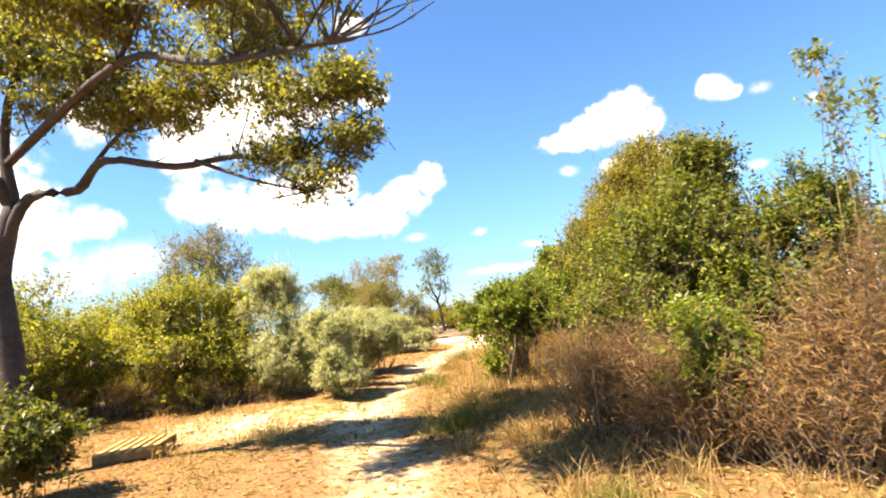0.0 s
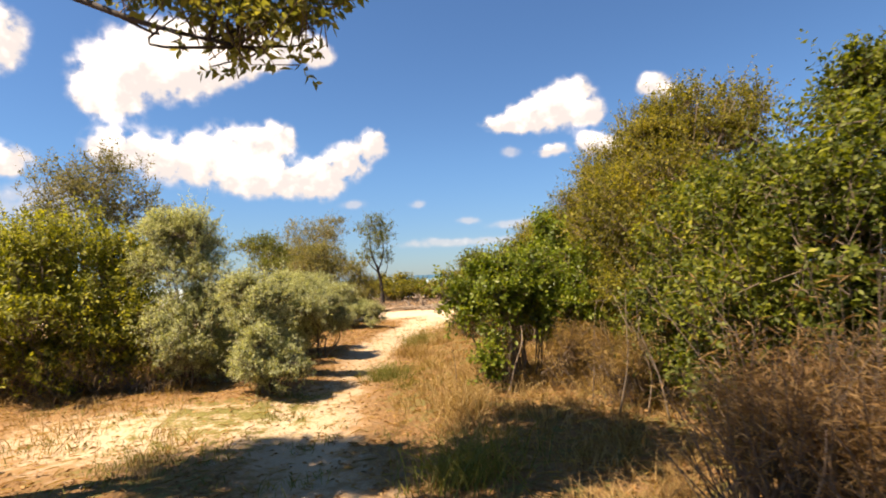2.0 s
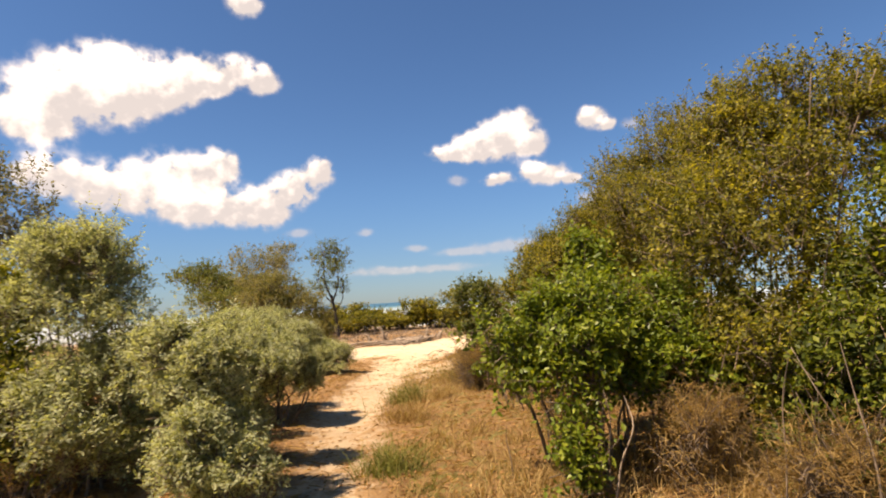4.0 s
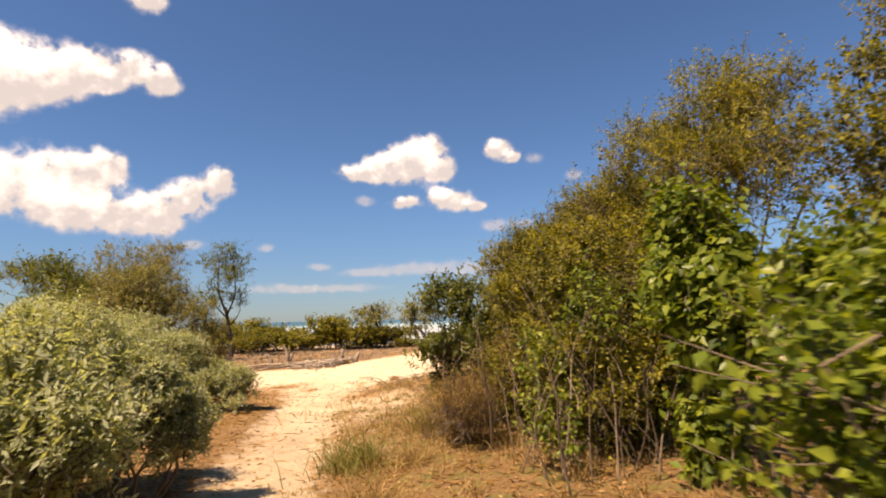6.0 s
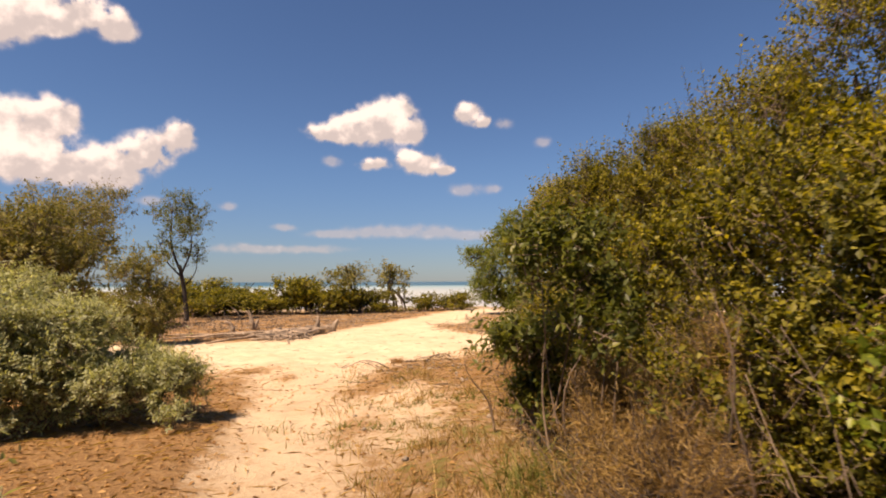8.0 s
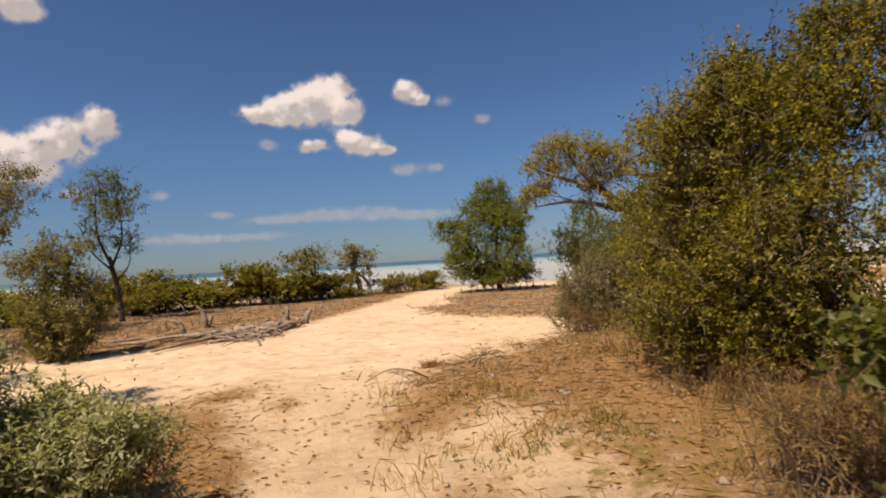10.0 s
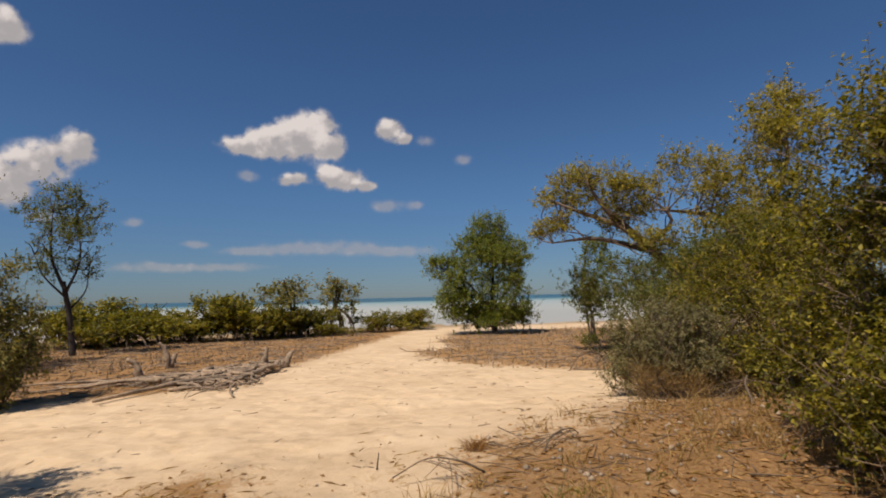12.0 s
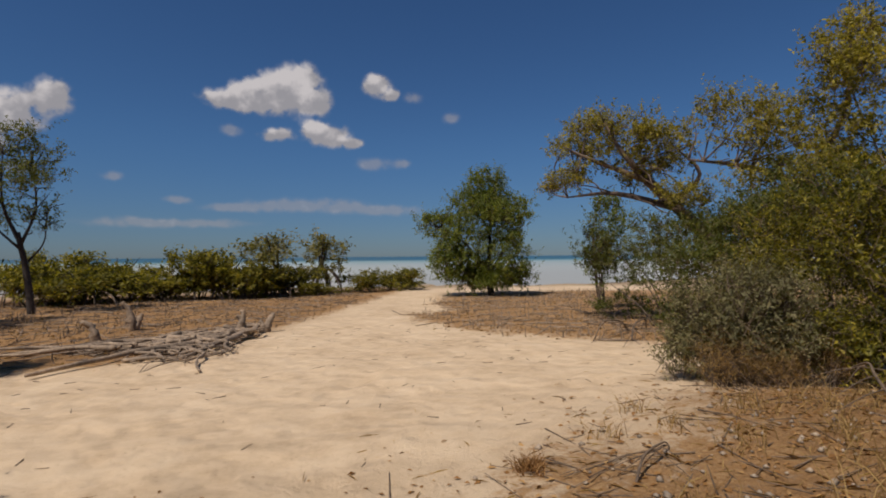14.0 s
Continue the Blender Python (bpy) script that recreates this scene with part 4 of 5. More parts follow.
tree("slim_tree", [(0.40, 42.5, -0.6), (0.25, 42.5, 1.0), (0.00, 42.4, 2.4)], 0.13, 0.08,
     [([(0.00, 42.4, 2.2), (-0.40, 42.4, 3.4), (-0.40, 42.4, 5.0)], 0.07, 0.015), ([(0.10, 42.4, 2.0), (0.50, 42.3, 3.2), (0.40, 42.4, 4.6)], 0.06, 0.012), ([(0.20, 42.5, 1.3), (0.70, 42.4, 2.0), (0.80, 42.4, 2.8)], 0.04, 0.01), ([(0.10, 42.4, 1.8), (-0.60, 42.4, 2.6), (-0.90, 42.4, 3.4)], 0.05, 0.01)],
     [(0.03, 42.42, 4.41, 1.79, 1.79, 1.41), (-0.52, 42.41, 3.34, 1.02, 1.02, 1.15), (0.70, 42.43, 2.74, 0.64, 0.64, 1.02), (-0.02, 42.42, 5.47, 1.03, 1.03, 0.52)], LEAF_DARK, 1150, 8, 0.12, 0.05, 0.36, "slim open-crowned tree on the mangrove flat", 23, 0.025, open_=1.0, lump=0.2)
shrub("small_tree", [(15.86, 30.46, 2.46, 0.79, 0.79, 0.99), (15.69, 30.69, 1.33, 0.79, 0.79, 0.89)], LEAF_GREEN, 875, 9, 0.1, 0.045, 0.3, "small dark-green tree at the water's edge", "tree", seed=54, skirt=False, stems=6, radius=0.04)
tree("round_tree", [(17.9, 38.6, -0.5), (17.85, 38.7, 1.2), (17.9, 38.6, 3.0)], 0.16, 0.06,
     [([(17.9, 38.6, 0.5), (16.9, 39.2, 2.0), (16.0, 40.0, 2.9)], 0.07, 0.02), ([(17.9, 38.6, 0.8), (18.6, 38.0, 2.2), (19.0, 37.6, 3.3)], 0.07, 0.02)],
     [(17.79, 38.81, 4.55, 1.23, 1.23, 1.23), (17.57, 38.99, 2.93, 2.31, 2.31, 1.63), (17.85, 38.12, 1.30, 2.00, 2.00, 1.60), (15.87, 40.33, 2.94, 1.09, 1.09, 0.76), (16.22, 39.48, 1.05, 1.20, 1.20, 1.47), (18.77, 37.90, 3.44, 1.09, 1.09, 1.22)] + [(18.4, 38.9, 0.25, 2.0, 2.0, 0.7), (17.0, 39.6, 0.3, 1.2, 1.2, 0.7)], LEAF_GREEN, 8200, 9, 0.12, 0.055, 0.32, "rounded dark-green mangrove tree standing alone on the flat", 55, 0.03)


# ---- low plants and dead brush ----
shrub("ivy_clump", [(-3.95, 5.29, 0.34, 0.56, 0.56, 0.49), (-4.10, 5.30, 0.67, 0.35, 0.35, 0.42)], LEAF_DARK, 875, 9, 0.07, 0.035, 0.16, "dark creeper round the foot of the leaning tree", "plant", seed=61, radius=0.008)
shrub("dry_brush", [(2.50, 14.33, 0.76, 0.36, 0.36, 0.46), (1.51, 14.1, 0.45, 0.34, 0.34, 0.48), (2.45, 15.34, 0.42, 0.38, 0.38, 0.36)], DRY_STRAW, 2600, 9, 0.075, 0.0032, 0.24, "straw-brown dead weeds under the shrubs", "brush", seed=62, stems=50, radius=0.006, up=0.9)
shrub("dry_brush", [(1.86, 8.97, 0.05, 0.75, 0.66, 0.22), (2.07, 7.90, 0.05, 0.7, 0.63, 0.22), (1.36, 10.28, 0.1, 0.42, 0.42, 0.25)], DRY_STRAW, 3600, 9, 0.09, 0.0035, 0.24, "straw-coloured dead weeds below the shrub", "brush", seed=63, stems=40, radius=0.006, up=0.9)
shrub("tall_shoot", [(3.68, 4.74, 3.30, 0.09, 0.09, 0.33), (3.74, 4.70, 2.79, 0.12, 0.12, 0.38), (3.73, 4.70, 2.37, 0.10, 0.10, 0.32), (3.68, 4.22, 2.52, 0.09, 0.09, 0.36)], LEAF_GREEN, 112, 8, 0.07, 0.03, 0.16, "lone leafy shoots standing above the shrub", "plant", seed=64, stems=9, radius=0.009, skirt=False)


def box(bm, size, m):
    made = bmesh.ops.create_cube(bm, size=1.0, matrix=m @ Matrix.Diagonal((*size, 1)))
    bmesh.ops.bevel(bm, geom=list({e for v in made["verts"] for e in v.link_edges}), offset=0.004, segments=1, affect="EDGES")


def pallet(x, y, turn):
    top = thing("wooden_pallet", 0, 0, 0, "new pale pine pallet lying on the sandy clearing", "pallet")
    rng = random.Random(5)
    for k in range(6):
        bm = bmesh.new()
        box(bm, (0.1 + rng.uniform(-0.008, 0.008), 1.05, 0.02), pose(-0.42 + k * 0.168, rng.uniform(-0.01, 0.01), 0.128, 0, rng.uniform(-1, 1), rng.uniform(-0.7, 0.7)))
        part("deck_board", bm, PALLET, top)
    for k in (-1, 0, 1):
        bm = bmesh.new()
        box(bm, (0.94, 0.09, 0.095), pose(0, k * 0.47, 0.069))
        part("bearer", bm, PALLET_SHADED, top)
    for k in (-1, 0, 1):
        bm = bmesh.new()
        box(bm, (0.1, 1.05, 0.02), pose(k * 0.42, 0, 0.011))
        part("bottom_board", bm, PALLET_SHADED, top)
    top.matrix_world = pose(x, y, ground_at(x, y) + 0.005, 0, 0, turn) @ Matrix.Diagonal((0.74, 0.86, 1, 1))
    return top


pallet(-4.08, 7.35, 8)


def blades(rng, centres, per, spread, tall, wide):
    n = len(centres) * per
    i = np.repeat(np.arange(len(centres)), per)
    size = rng.uniform(0.5, 1.3, len(centres))[i]
    p = centres[i] + rng.normal(0, 1, (n, 2)) * spread * size[:, None]
    base = np.stack([p[:, 0], p[:, 1], height(p[:, 0], p[:, 1]) - 0.01], 1)
    lean = rng.normal(0, 0.42, (n, 2))
    way = unit(np.stack([lean[:, 0], lean[:, 1], np.ones(n)], 1))
    face = unit(rng.standard_normal((n, 3)) * [1, 1, 0.2])
    side = unit(np.cross(way, face))
    ln = (tall * size * rng.uniform(0.5, 1.2, n))[:, None]
    mid = base + way * ln * 0.55
    tip = base + way * ln + np.stack([lean[:, 0], lean[:, 1], np.full(n, -0.12)], 1) * ln * 0.6
    w = wide * rng.uniform(0.7, 1.3, n)[:, None]
    v = np.stack([base - side * w, base + side * w, mid + side * w * 0.7, mid - side * w * 0.7, tip, tip], 1)[:, :5].reshape(-1, 3)
    k = np.arange(n)[:, None] * 5
    return v, np.concatenate([k + [0, 1, 2], k + [0, 2, 3], k + [3, 2, 4]])


def scatter(rng, n, x0, x1, y0, y1, weight):
    p = rng.uniform((x0, y0), (x1, y1), (n, 2))
    return p[rng.random(n) < weight(p[:, 0], p[:, 1])]


def straw_weight(x, y):
    right = ease(x - path_x(y), 0.55, 1.1) * (1 - ease(x, 2.6, 3.4)) * (1 - ease(y, 15.0, 17.5)) * (1 - 0.55 * ease(y, 11.5, 13.5))
    left = 0.25 * ease(path_x(y) - x, 0.6, 1.5) * np.exp(-((y - 10.0) / 2.5) ** 2)
    low = 0.35 * ease(x, 1.2, 2.0) * (1 - ease(shore(x, y), 20, 22)) * (y > 15)
    low = low + 0.3 * np.exp(-((x - 1.4) ** 2 / 0.5 + (y - 15.6) ** 2 / 3.0)) + 0.5 * np.exp(-((x - 5.8) ** 2 / 2.5 + (y - 20.4) ** 2 / 1.6))
    patch = 0.5 + 0.5 * waves(x, y, 2.2, 21)
    return np.clip((right + left + low) * np.clip(patch + 0.25, 0, 1), 0, 1)


def turf_weight(x, y):
    a = 0.8 * np.exp(-((x + 2.3) ** 2 / 1.8 + (y - 9.4) ** 2 / 0.9)) + 0.65 * np.exp(-((x + 2.7) ** 2 / 2.5 + (y - 7.1) ** 2 / 1.8))
    b = 0.5 * np.exp(-((x - 0.1) ** 2 / 0.3 + (y - 10.6) ** 2 / 6.0)) + 0.4 * np.exp(-((x - 2.2) ** 2 / 1.6 + (y - 18.3) ** 2 / 6.0))
    return np.clip(1.5 * (a + b) * (0.6 + waves(x, y, 2.6, 23)), 0, 1)


rng = np.random.default_rng(71)
c = scatter(rng, 3600, -6, 8, 2.5, 22.5, straw_weight)
tagged(link("dry_grass", mesh_from("dry_grass", *blades(rng, c, 34, 0.10, 0.26, 0.0035)), DRY_STRAW), "tufts of straw-coloured dry grass along the path", "grass", kind="stuff")
c = scatter(rng, 2200, -6, 5, 4, 21, turf_weight)
tagged(link("green_grass", mesh_from("green_grass", *blades(rng, c, 30, 0.10, 0.10, 0.004)), GRASS_GREEN), "short yellow-green grass in the sandy clearing", "grass", kind="stuff")


def clump(x, y, mat, count, spread, tall, label, seed):
    r = np.random.default_rng(seed)
    ob = link("grass_tuft", mesh_from("grass_tuft", *blades(r, np.array([(x, y)]), count, spread, tall, 0.004)), mat)
    return tagged(ob, label, "grass", "grass tufts", "stuff")


for k, (x, y, n, tall) in enumerate([(-0.35, 10.7, 380, 0.3), (0.35, 8.2, 420, 0.36), (0.1, 6.6, 420, 0.34), (0.75, 5.6, 350, 0.3), (0.4, 14.4, 420, 0.34), (0.9, 14.0, 420, 0.36), (1.6, 15.2, 380, 0.32), (0.15, 13.2, 300, 0.3), (1.0, 3.6, 320, 0.28)]):
    clump(x, y, GRASS_GREEN if k % 2 == 0 else DRY_STRAW, n, 0.16, tall, "knee-high tuft of drying grass beside the footpath", 80 + k)
clump(3.3, 21.8, DRY_BROWN, 160, 0.05, 0.16, "small dead brown tuft on the open sand", 95)


def litter_weight(x, y):
    return cover(x, y)[0] ** 1.5


def fallen(rng, p, length, width, tilt=0.3):
    n = len(p)
    g = rng.uniform(0, 6.283, n)
    way = unit(np.stack([np.cos(g), np.sin(g), rng.normal(0.05, tilt * 0.5, n)], 1))
    face = unit(np.stack([rng.normal(0, tilt, n), rng.normal(0, tilt, n), np.ones(n)], 1))
    base = np.stack([p[:, 0], p[:, 1], height(p[:, 0], p[:, 1]) + 0.008], 1)
    size = rng.uniform(0.5, 1.4, n)
    return kites(base, way, face, length * size, width * size, 0.25)


p = scatter(rng, 60000, -7, 9, 2, 23.5, litter_weight)
tagged(link("leaf_litter", mesh_from("leaf_litter", *fallen(rng, p, 0.055, 0.024)), DRY_BROWN), "fallen brown leaves strewn under the shrubs", "leaf litter", kind="stuff")
p = scatter(rng, 26000, -7, 8, 2, 24, litter_weight)
tagged(link("straw_litter", mesh_from("straw_litter", *fallen(rng, p, 0.16, 0.006, 0.2)), DRY_STRAW), "loose pale straw and stalks on the ground", "straw", kind="stuff")


def sticks(rng, p, length, radius):
    n = len(p)
    g = rng.uniform(0, 6.283, n)
    half = (length * rng.uniform(0.3, 1.2, n) / 2)[:, None]
    d = np.stack([np.cos(g), np.sin(g), rng.normal(0, 0.06, n)], 1) * half
    c = np.stack([p[:, 0], p[:, 1], height(p[:, 0], p[:, 1]) + radius], 1)
    return prisms(c - d, c + d, radius * rng.uniform(0.5, 1.3, n), np.full(n, radius * 0.5), 4)


p = scatter(rng, 700, -3, 11, 20, 32, lambda x, y: np.full_like(x, 0.35) + 0.3 * (x > 6))
tagged(link("beach_debris", mesh_from("beach_debris", *sticks(rng, p, 0.16, 0.005)), TWIG), "small broken twigs scattered over the sand", "debris", kind="stuff")
p = scatter(rng, 420, 2.2, 7.5, 19.0, 22.6, litter_weight)
tagged(link("dead_twigs", mesh_from("dead_twigs", *sticks(rng, p, 0.5, 0.006)), TWIG), "dead grey twigs on the littered mound", "debris", kind="stuff")


# ---- mud flats, driftwood, mangroves ----
def flat_left(x, y):
    s = shore(x, y)
    return ease(s, 29.2, 31.5) * (1 - ease(x - 0.75 * (s - 30), 1.0, 3.0)) * (1 - ease(s, 51, 53))


def flat_right(x, y):
    return right_flat(x, y) * (1 - ease(y, 37.5, 40))


def spikes(rng, p, tall):
    n = len(p)
    b = np.stack([p[:, 0], p[:, 1], height(p[:, 0], p[:, 1]) - 0.02], 1)
    t = b + np.stack([rng.normal(0, 0.03, n), rng.normal(0, 0.03, n), tall * rng.uniform(0.4, 1.4, n)], 1)
    return prisms(b, t, np.full(n, 0.014), np.full(n, 0.006), 4)


p = scatter(rng, 2200, 8.5, 24, 24.5, 40, lambda x, y: flat_right(x, y) * 0.8)
tagged(link("root_spikes", mesh_from("root_spikes", *spikes(rng, p, 0.2)), DRIFT), "grey mangrove breathing roots poking out of the flat", "roots", kind="stuff")
p = scatter(rng, 1900, -8, 14, 30, 50, lambda x, y: flat_left(x, y) * 0.7)
tagged(link("root_spikes", mesh_from("root_spikes", *spikes(rng, p, 0.13)), TWIG), "brown mangrove breathing roots on the muddy flat", "roots", kind="stuff")
p = scatter(rng, 2200, -8, 14, 29, 50, lambda x, y: flat_left(x, y) * 0.6)
tagged(link("flat_debris", mesh_from("flat_debris", *sticks(rng, p, 1.1, 0.014)), DRIFT), "broken dead sticks lying on the muddy flat", "debris", kind="stuff")
p = scatter(rng, 2600, -8, 14, 28.5, 50, lambda x, y: flat_left(x, y) * 0.7)
tagged(link("flat_debris", mesh_from("flat_debris", *sticks(rng, p, 0.6, 0.011)), BARK_TAN), "dark rotting twigs and roots strewn over the flat", "debris", kind="stuff")
p = scatter(rng, 16000, -8, 14, 28.5, 50, lambda x, y: flat_left(x, y) * 0.8)
tagged(link("leaf_litter", mesh_from("leaf_litter", *fallen(rng, p, 0.09, 0.04)), DEAD_BRUSH), "brown mangrove leaves covering the muddy flat", "leaf litter", kind="stuff")
p = scatter(rng, 900, 8, 22, 23.5, 40, lambda x, y: flat_right(x, y) * 0.6)
tagged(link("flat_debris", mesh_from("flat_debris", *sticks(rng, p, 1.3, 0.014)), DRIFT), "broken dead sticks under the beach trees", "debris", kind="stuff")
p = scatter(rng, 14000, 8, 24, 23.2, 42, lambda x, y: flat_right(x, y) * 0.8)
tagged(link("leaf_litter", mesh_from("leaf_litter", *fallen(rng, p, 0.09, 0.04)), DEAD_BRUSH), "brown fallen leaves over the root flat", "leaf litter", kind="stuff")


def driftwood():
    """A fallen root plate: two snags, and long bleached roots that wind away from them over the sand."""
    r = np.random.default_rng(77)
    top = thing("driftwood", 2.8, 30.6, ground_at(2.8, 30.6), "bleached grey tangle of long winding driftwood roots on the sand", "driftwood")
    heart, ends = np.array([4.3, 31.6]), np.array([-0.1, 29.1])
    for k in range(120):
        fan = r.random() ** 1.5
        start = heart + r.normal(0, 0.22, 2) - (heart - ends) * 0.5 * r.random() ** 2
        stop = np.array([2.5, 28.6]) * (1 - fan) + np.array([0.1, 32.4]) * fan + r.normal(0, 0.3, 2)
        stop = start + (stop - start) * r.uniform(0.35, 1.25)
        d = stop - start
        across = np.array([-d[1], d[0]]) / max(np.linalg.norm(d), 0.1)
        rad, lift, phase, pts = 0.015 + 0.042 * r.random() ** 2.2, r.uniform(0.0, 0.16), r.uniform(0, 6.28), []
        for f in np.linspace(0, 1, 11):
            q = start + d * f + across * (0.24 * math.sin(7 * f + phase) + 0.12 * math.sin(17 * f + 2 * phase) + r.normal(0, 0.02))
            pts.append((q[0], q[1], ground_at(q[0], q[1]) + rad * 0.6 + lift * (1 - f) + 0.05 * abs(math.sin(5 * f + phase))))
        link("root", solid("root", [tube(pts, rad, rad * 0.35, 7, r, 0.12)]), DRIFT, top)
    for x, y, h, lean in ((4.2, 31.6, 0.62, 0.06), (4.28, 31.65, 0.5, -0.12), (4.9, 32.0, 0.42, 0.22), (4.85, 32.0, 0.26, -0.1), (4.0, 31.4, 0.3, -0.2), (2.5, 34.8, 0.72, -0.25), (2.55, 34.8, 0.4, 0.16), (1.6, 33.0, 0.45, -0.3)):
        z = ground_at(x, y)
        link("stump", solid("stump", [tube([(x, y, z - 0.05), (x + lean * 0.2, y, z + h * 0.4), (x + lean * 0.5 + 0.03, y + 0.03, z + h * 0.75), (x + lean, y + 0.05, z + h)], 0.11, 0.045, 8, r, 0.22)]), DRIFT, top)
    for a, b, c in (((4.6, 31.8), (4.1, 30.9), (3.3, 30.5)), ((4.3, 31.5), (3.6, 30.2), (2.4, 28.9)), ((4.0, 31.3), (2.4, 29.6), (0.4, 28.95))):
        pts = []
        for f in np.linspace(0, 1, 9):
            q = (1 - f) ** 2 * np.array(a) + 2 * f * (1 - f) * np.array(b) + f * f * np.array(c) + [0.08 * math.sin(9 * f), 0.1 * math.sin(11 * f)]
            pts.append((q[0], q[1], ground_at(q[0], q[1]) + 0.07 + 0.09 * (1 - f)))
        link("root", solid("root", [tube(pts, 0.075, 0.03, 8, r, 0.12)]), DRIFT, top)


driftwood()


def dead_branch(x, y, turn, size, label):
    r = np.random.default_rng(int(x * 100))
    top = thing("dead_branch", 0, 0, 0, label, "branch")
    link("stem", solid("stem", [tube([(0, 0, 0.02), (0.35, 0.05, 0.2), (0.8, 0, 0.24), (1.3, 0.1, 0.03)], 0.018, 0.008, 6, r, 0.1)]), TWIG, top)
    for k in range(7):
        f = r.uniform(0.1, 0.9)
        a = (1.3 * f, 0, 0.2 * math.sin(3.1 * f) + 0.02)
        d = r.normal(0, 0.3, 3)
        link("side_twig", solid("side_twig", [tube([a, (a[0] - 0.2 + d[0] * 0.4, d[1] * 0.6, a[2] * 0.6 + 0.03), (a[0] - 0.45 + d[0], d[1] * 1.4, 0.02)], 0.008, 0.003, 5, r, 0.1)]), TWIG, top)
    top.matrix_world = pose(x, y, ground_at(x, y), 0, 0, turn) @ Matrix.Diagonal((size, size, size, 1))


dead_branch(3.55, 21.15, 12, 0.6, "grey dead branch arched over the sand's edge")
dead_branch(6.1, 20.5, 30, 0.9, "pale forked dead branch on the dry litter")
dead_branch(2.9, 21.2, 150, 0.6, "thin dead branch lying on the sand")
dead_branch(9.6, 25.3, 20, 1.3, "dead branch under the beach trees")
dead_branch(10.8, 26.2, 190, 1.4, "long dead branch at the edge of the flat")


def mangrove(seed, tall, wide, leaf, dense, label):
    r = np.random.default_rng(seed)
    top = thing("mangrove", 0, 0, 0, label, "mangrove", "mangroves along the shore")
    for k in range(14):
        g = r.uniform(0, 6.283)
        d = wide * r.uniform(0.25, 0.8)
        pts = [(d * math.cos(g), d * math.sin(g), -0.1), (d * 0.75 * math.cos(g), d * 0.75 * math.sin(g), tall * 0.22), (d * 0.25 * math.cos(g), d * 0.25 * math.sin(g), tall * 0.36)]
        link("stilt_root", solid("stilt_root", [tube(pts, 0.022, 0.03, 5, r, 0.08)]), BARK_TAN, top)
    blobs = []
    for k in range(6):
        g = r.uniform(0, 6.283)
        d = wide * r.uniform(0.1, 0.7)
        blobs.append((d * math.cos(g), d * math.sin(g), tall * r.uniform(0.14, 0.64), wide * 0.52, wide * 0.52, tall * 0.3))
        link("limb", solid("limb", [tube([(0, 0, tall * 0.25), (d * 0.4 * math.cos(g), d * 0.4 * math.sin(g), tall * 0.5), (d * math.cos(g), d * math.sin(g), tall * 0.8)], 0.035, 0.01, 5, r, 0.08)]), BARK, top)
    leaves, ends = sprigs(r, blobs, dense, 8, 0.15, 0.065, 0.28, floor=0.05, open_=0.8, lump=0.2, lobes=5, gaps=0.75, shoots=0.14)
    tagged(link("crown", mesh_from("crown", *leaves), leaf, top), kind="stuff")
    tagged(link("fine_branching", mesh_from("fine_branching", *ends), TWIG, top), kind="stuff")
    return top


kinds = [mangrove(91, 1.9, 1.9, LEAF_YELLOW, 900, "bushy olive-green mangrove on the flat"), mangrove(92, 1.7, 2.0, LEAF_YELLOW, 800, "low green mangrove with arching stilt roots"),
         mangrove(93, 3.0, 1.2, LEAF_OLIVE, 260, "thin open mangrove with bare limbs")]
spots = [(0, -4.5, 47.0, 1.1), (1, -2.2, 48.5, 1.1), (0, -0.2, 47.8, 1.0), (1, 1.6, 48.8, 1.05), (0, 3.4, 48.6, 1.15), (1, 5.2, 48.2, 1.05), (0, 6.6, 47.6, 1.1), (1, 8.0, 47.0, 1.1), (1, 9.3, 47.6, 1.25),
         (2, 10.4, 46.6, 1.1), (2, 11.7, 47.2, 0.95), (1, 10.9, 46.2, 0.95), (2, 12.9, 46.9, 1.0), (1, 15.2, 46.6, 0.8), (1, 16.7, 46.9, 0.7), (1, 18.6, 47.2, 0.5), (0, -7.0, 46.0, 1.2), (1, 2.4, 46.6, 0.8), (1, 12.0, 45.4, 0.55)]
used = set()
for k, (i, x, y, size) in enumerate(spots):
    size, wide = size * 1.08, 1.3 + 0.3 * math.sin(2.3 * k)
    m = pose(x, y, ground_at(x, y), 0, 0, 67 * k) @ Matrix.Diagonal((size * wide, size * wide, size * (0.55 + 0.17 * ((k * 7) % 5)), 1))
    if i in used:
        ob = copy_thing(kinds[i], pose(0, 0, 0))
    else:
        ob = kinds[i]
        used.add(i)
    ob.matrix_basis = m


def bare_stems(x, y, count, tall, spread, label, seed, thick=1.0, pale=True):
    r = np.random.default_rng(seed)
    top = thing("bare_stems", x, y, ground_at(x, y), label, "dead shrub")
    for k in range(count):
        bx, by = x + r.normal(0, spread), y + r.normal(0, spread)
        z, h = ground_at(bx, by), tall * r.uniform(0.5, 1.2)
        dx, dy = r.normal(0, 0.25, 2) * h
        link("stem", solid("stem", [tube([(bx, by, z - 0.03), (bx + dx * 0.3 + r.normal(0, 0.05), by + dy * 0.3, z + h * 0.4), (bx + dx * 0.8, by + dy * 0.6 + r.normal(0, 0.06), z + h * 0.75), (bx + dx, by + dy, z + h)], thick * r.uniform(0.006, 0.013), 0.002, 5, r, 0.08)]), DRIFT if pale and k % 3 == 0 else TWIG, top)


bare_stems(2.0, 13.4, 8, 1.3, 0.35, "bare pale stems of a dead shrub by the path", 101)
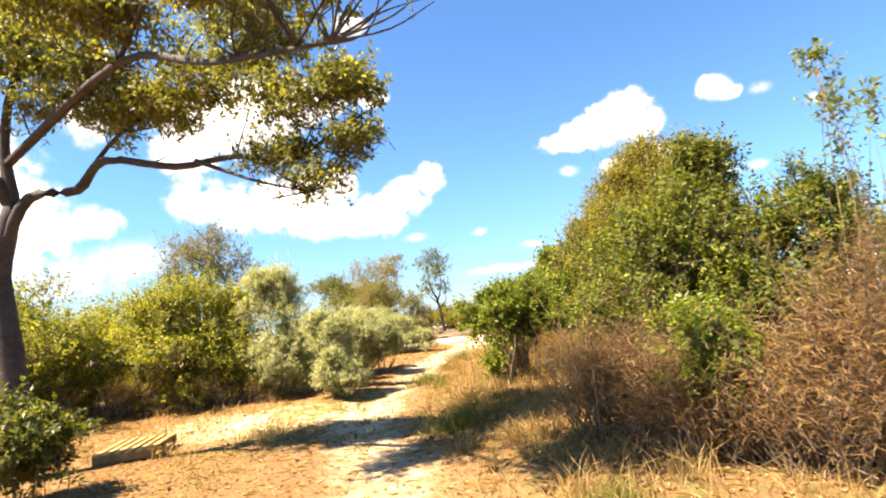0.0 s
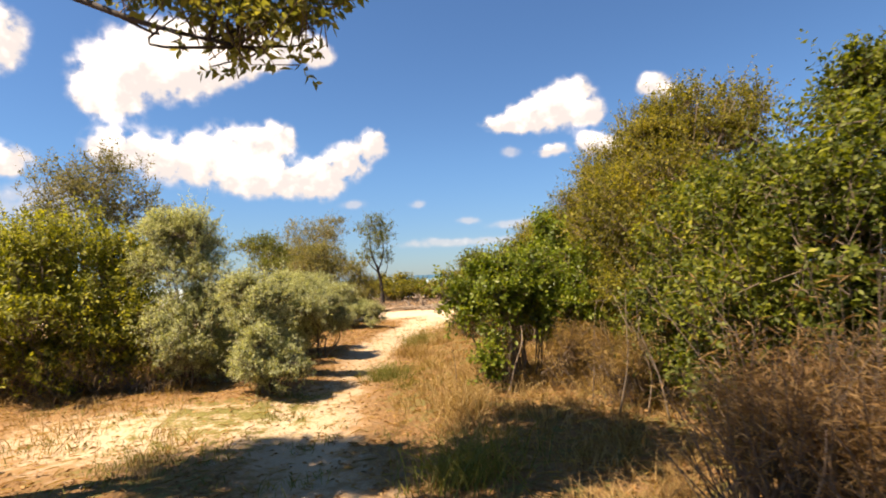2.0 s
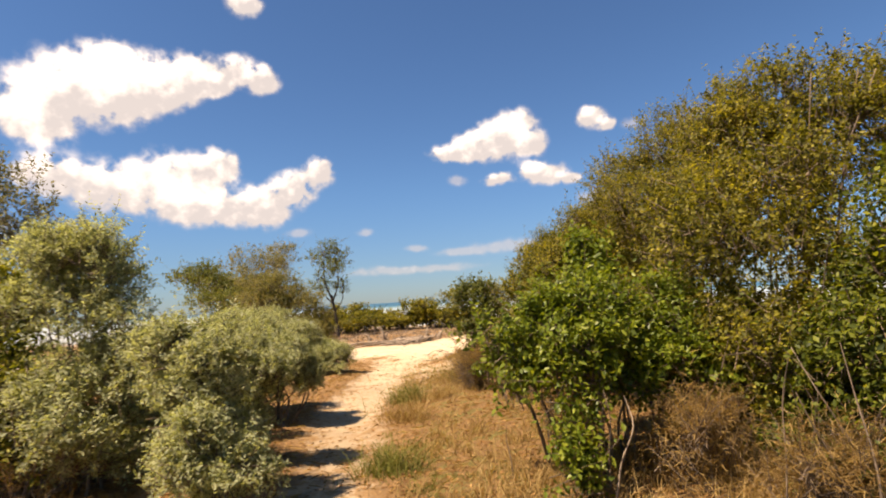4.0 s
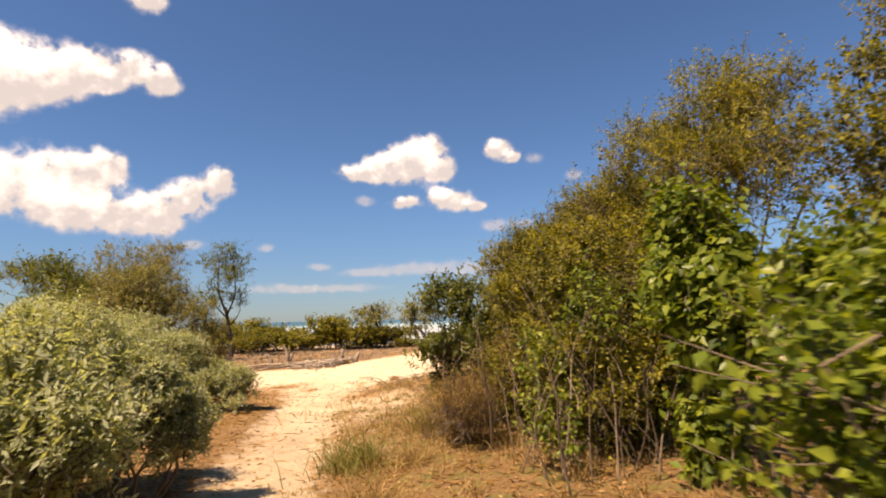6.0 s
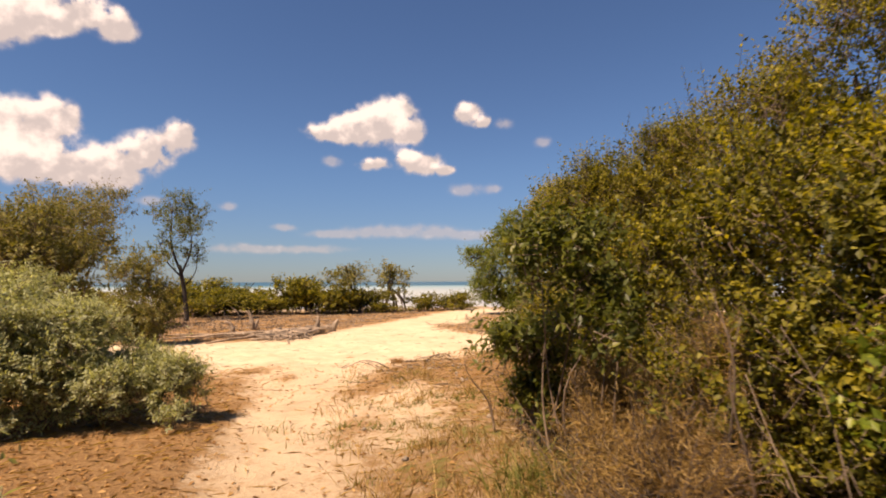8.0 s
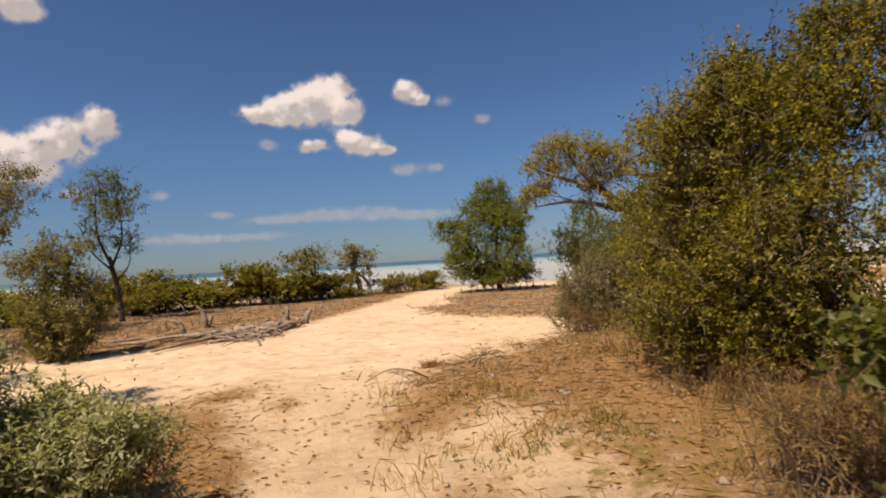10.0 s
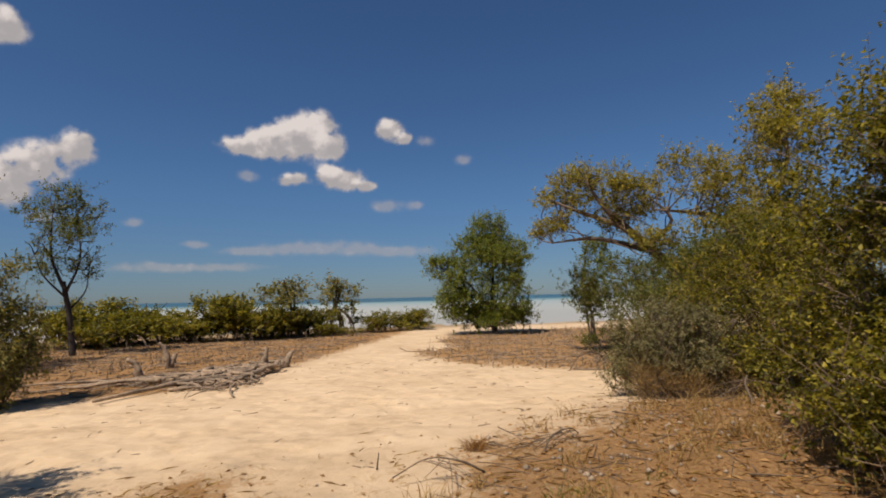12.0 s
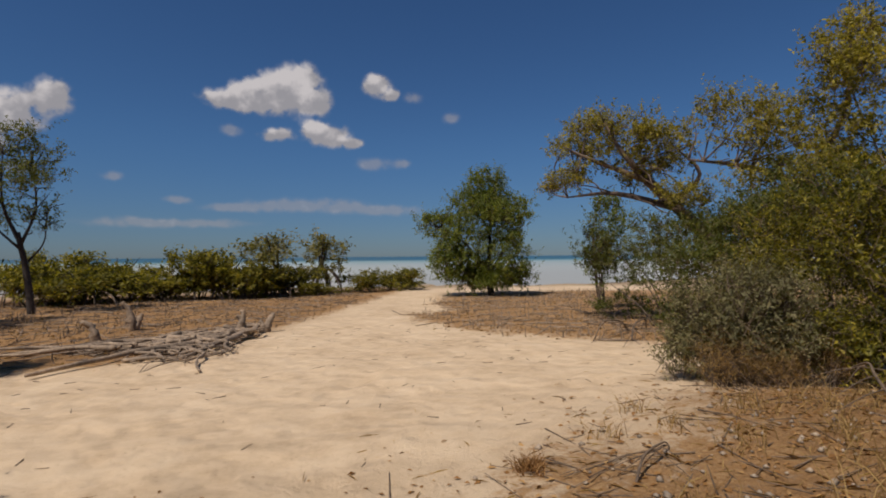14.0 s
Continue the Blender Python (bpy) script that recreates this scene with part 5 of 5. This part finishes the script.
bare_stems(1.75, 12.5, 7, 1.1, 0.3, "thin bleached stems in front of the hedge", 102)
bare_stems(2.6, 16.4, 12, 0.9, 0.4, "dead grey stalks under the tall shrub", 104)
bare_stems(1.95, 12.9, 14, 1.15, 0.4, "tangled bare stems leaning out of the hedge", 106, 0.6, False)
bare_stems(2.6, 12.5, 10, 1.5, 0.35, "long brown dead stems inside the hedge", 107, 0.65, False)
bare_stems(1.9, 4.9, 9, 1.0, 0.35, "dry pale stalks in the dead brush", 108)
bare_stems(2.1, 7.6, 9, 1.1, 0.35, "grey dead stalks under the tall shrub by the path", 109)
bare_stems(1.05, 9.2, 10, 0.75, 0.22, "dry stalks below the glossy shrub", 110)
bare_stems(1.3, 9.8, 6, 0.8, 0.3, "pale broken stalks in the straw", 105)


def pebbles(rng, p, size):
    n = len(p)
    o = np.array([(1, 0, 0), (0, 1, 0), (-1, 0, 0), (0, -1, 0), (0, 0, 0.7), (0, 0, -0.5)], float)
    s = size * rng.uniform(0.3, 1.3, (n, 1, 1)) * rng.uniform(0.7, 1.3, (n, 6, 1))
    g = rng.uniform(0, 6.283, n)
    c, q = np.cos(g)[:, None], np.sin(g)[:, None]
    v = o[None] * s
    v = np.stack([v[:, :, 0] * c - v[:, :, 1] * q, v[:, :, 0] * q + v[:, :, 1] * c, v[:, :, 2]], 2)
    v = v + np.stack([p[:, 0], p[:, 1], height(p[:, 0], p[:, 1]) + 0.01], 1)[:, None]
    k = np.arange(n)[:, None] * 6
    f = np.concatenate([k + t for t in ([0, 1, 4], [1, 2, 4], [2, 3, 4], [3, 0, 4], [1, 0, 5], [2, 1, 5], [3, 2, 5], [0, 3, 5])])
    return v.reshape(-1, 3), f


CORAL = wood_material("coral_rubble", (0.27, 0.21, 0.145), (0.47, 0.385, 0.285), 30.0, 0.9, 0.4)
p = scatter(rng, 900, 1.2, 7.2, 16.5, 22.4, lambda x, y: 0.22 * cover(x, y)[0])
tagged(link("coral_rubble", mesh_from("coral_rubble", *pebbles(rng, p, 0.035)), CORAL), "small pale coral stones scattered among the litter", "stones", kind="stuff")
p = scatter(rng, 900, 2.6, 6.6, 19.2, 22.2, lambda x, y: 0.45 * np.exp(-((x - 4.6) ** 2 / 1.2 + (y - 20.6) ** 2 / 0.5)))
tagged(link("coral_rubble", mesh_from("coral_rubble", *pebbles(rng, p, 0.024)), CORAL), "broken white coral lumps on the littered mound", "stones", kind="stuff")
p = scatter(rng, 500, -5, 2, 5, 15, lambda x, y: 0.5 * (1 - cover(x, y)[0]))
tagged(link("coral_rubble", mesh_from("coral_rubble", *pebbles(rng, p, 0.02)), CORAL), "small pale stones on the worn path", "stones", kind="stuff")


def weeds(blobs, count, label, seed):
    return shrub("dry_brush", blobs, DRY_STRAW, int(count * 2.2), 9, 0.08, 0.0038, 0.26, label, "brush", seed=seed, stems=24, radius=0.006, up=0.9, skirt=False)


weeds([(-4.6, 11.0, 0.2, 1.5, 0.5, 0.4), (-6.3, 11.2, 0.25, 1.3, 0.6, 0.45), (-7.8, 10.6, 0.3, 1.2, 0.7, 0.5)], 1300, "rusty dead weeds along the foot of the shrubs", 111)
weeds([(3.6, 16.6, 0.2, 0.8, 0.8, 0.35), (4.3, 18.0, 0.15, 0.7, 0.8, 0.3)], 700, "withered brown weeds below the beach-edge shrub", 112)

for k, (x, y) in enumerate([(-0.6, 36.2), (1.2, 35.0), (2.6, 36.6), (-2.4, 34.4), (4.2, 38.5), (0.2, 38.8), (6.4, 41.0)]):
    bare_stems(x, y, 9, 0.6, 0.3, "low dead scrub on the muddy flat", 120 + k)

weeds([(2.15, 15.0, 0.22, 0.4, 0.6, 0.35), (2.7, 16.6, 0.22, 0.5, 0.6, 0.35), (1.5, 14.4, 0.25, 0.35, 0.5, 0.35)], 900, "golden dead weeds below the bare-stemmed shrub", 113)
weeds([(x - 0.15, y - 0.5, ground_at(x, y) + 0.12, 0.7, 0.5, 0.28) for x, y, z, rx, ry, rz in [(7.46, 22.39, 0.58, 0.87, 0.87, 0.79), (6.94, 22.55, 0.14, 0.46, 0.46, 0.61), (7.44, 21.94, 0.37, 0.62, 0.62, 0.78)]], 900, "withered rusty weeds round the foot of the dusty scrub", 114)
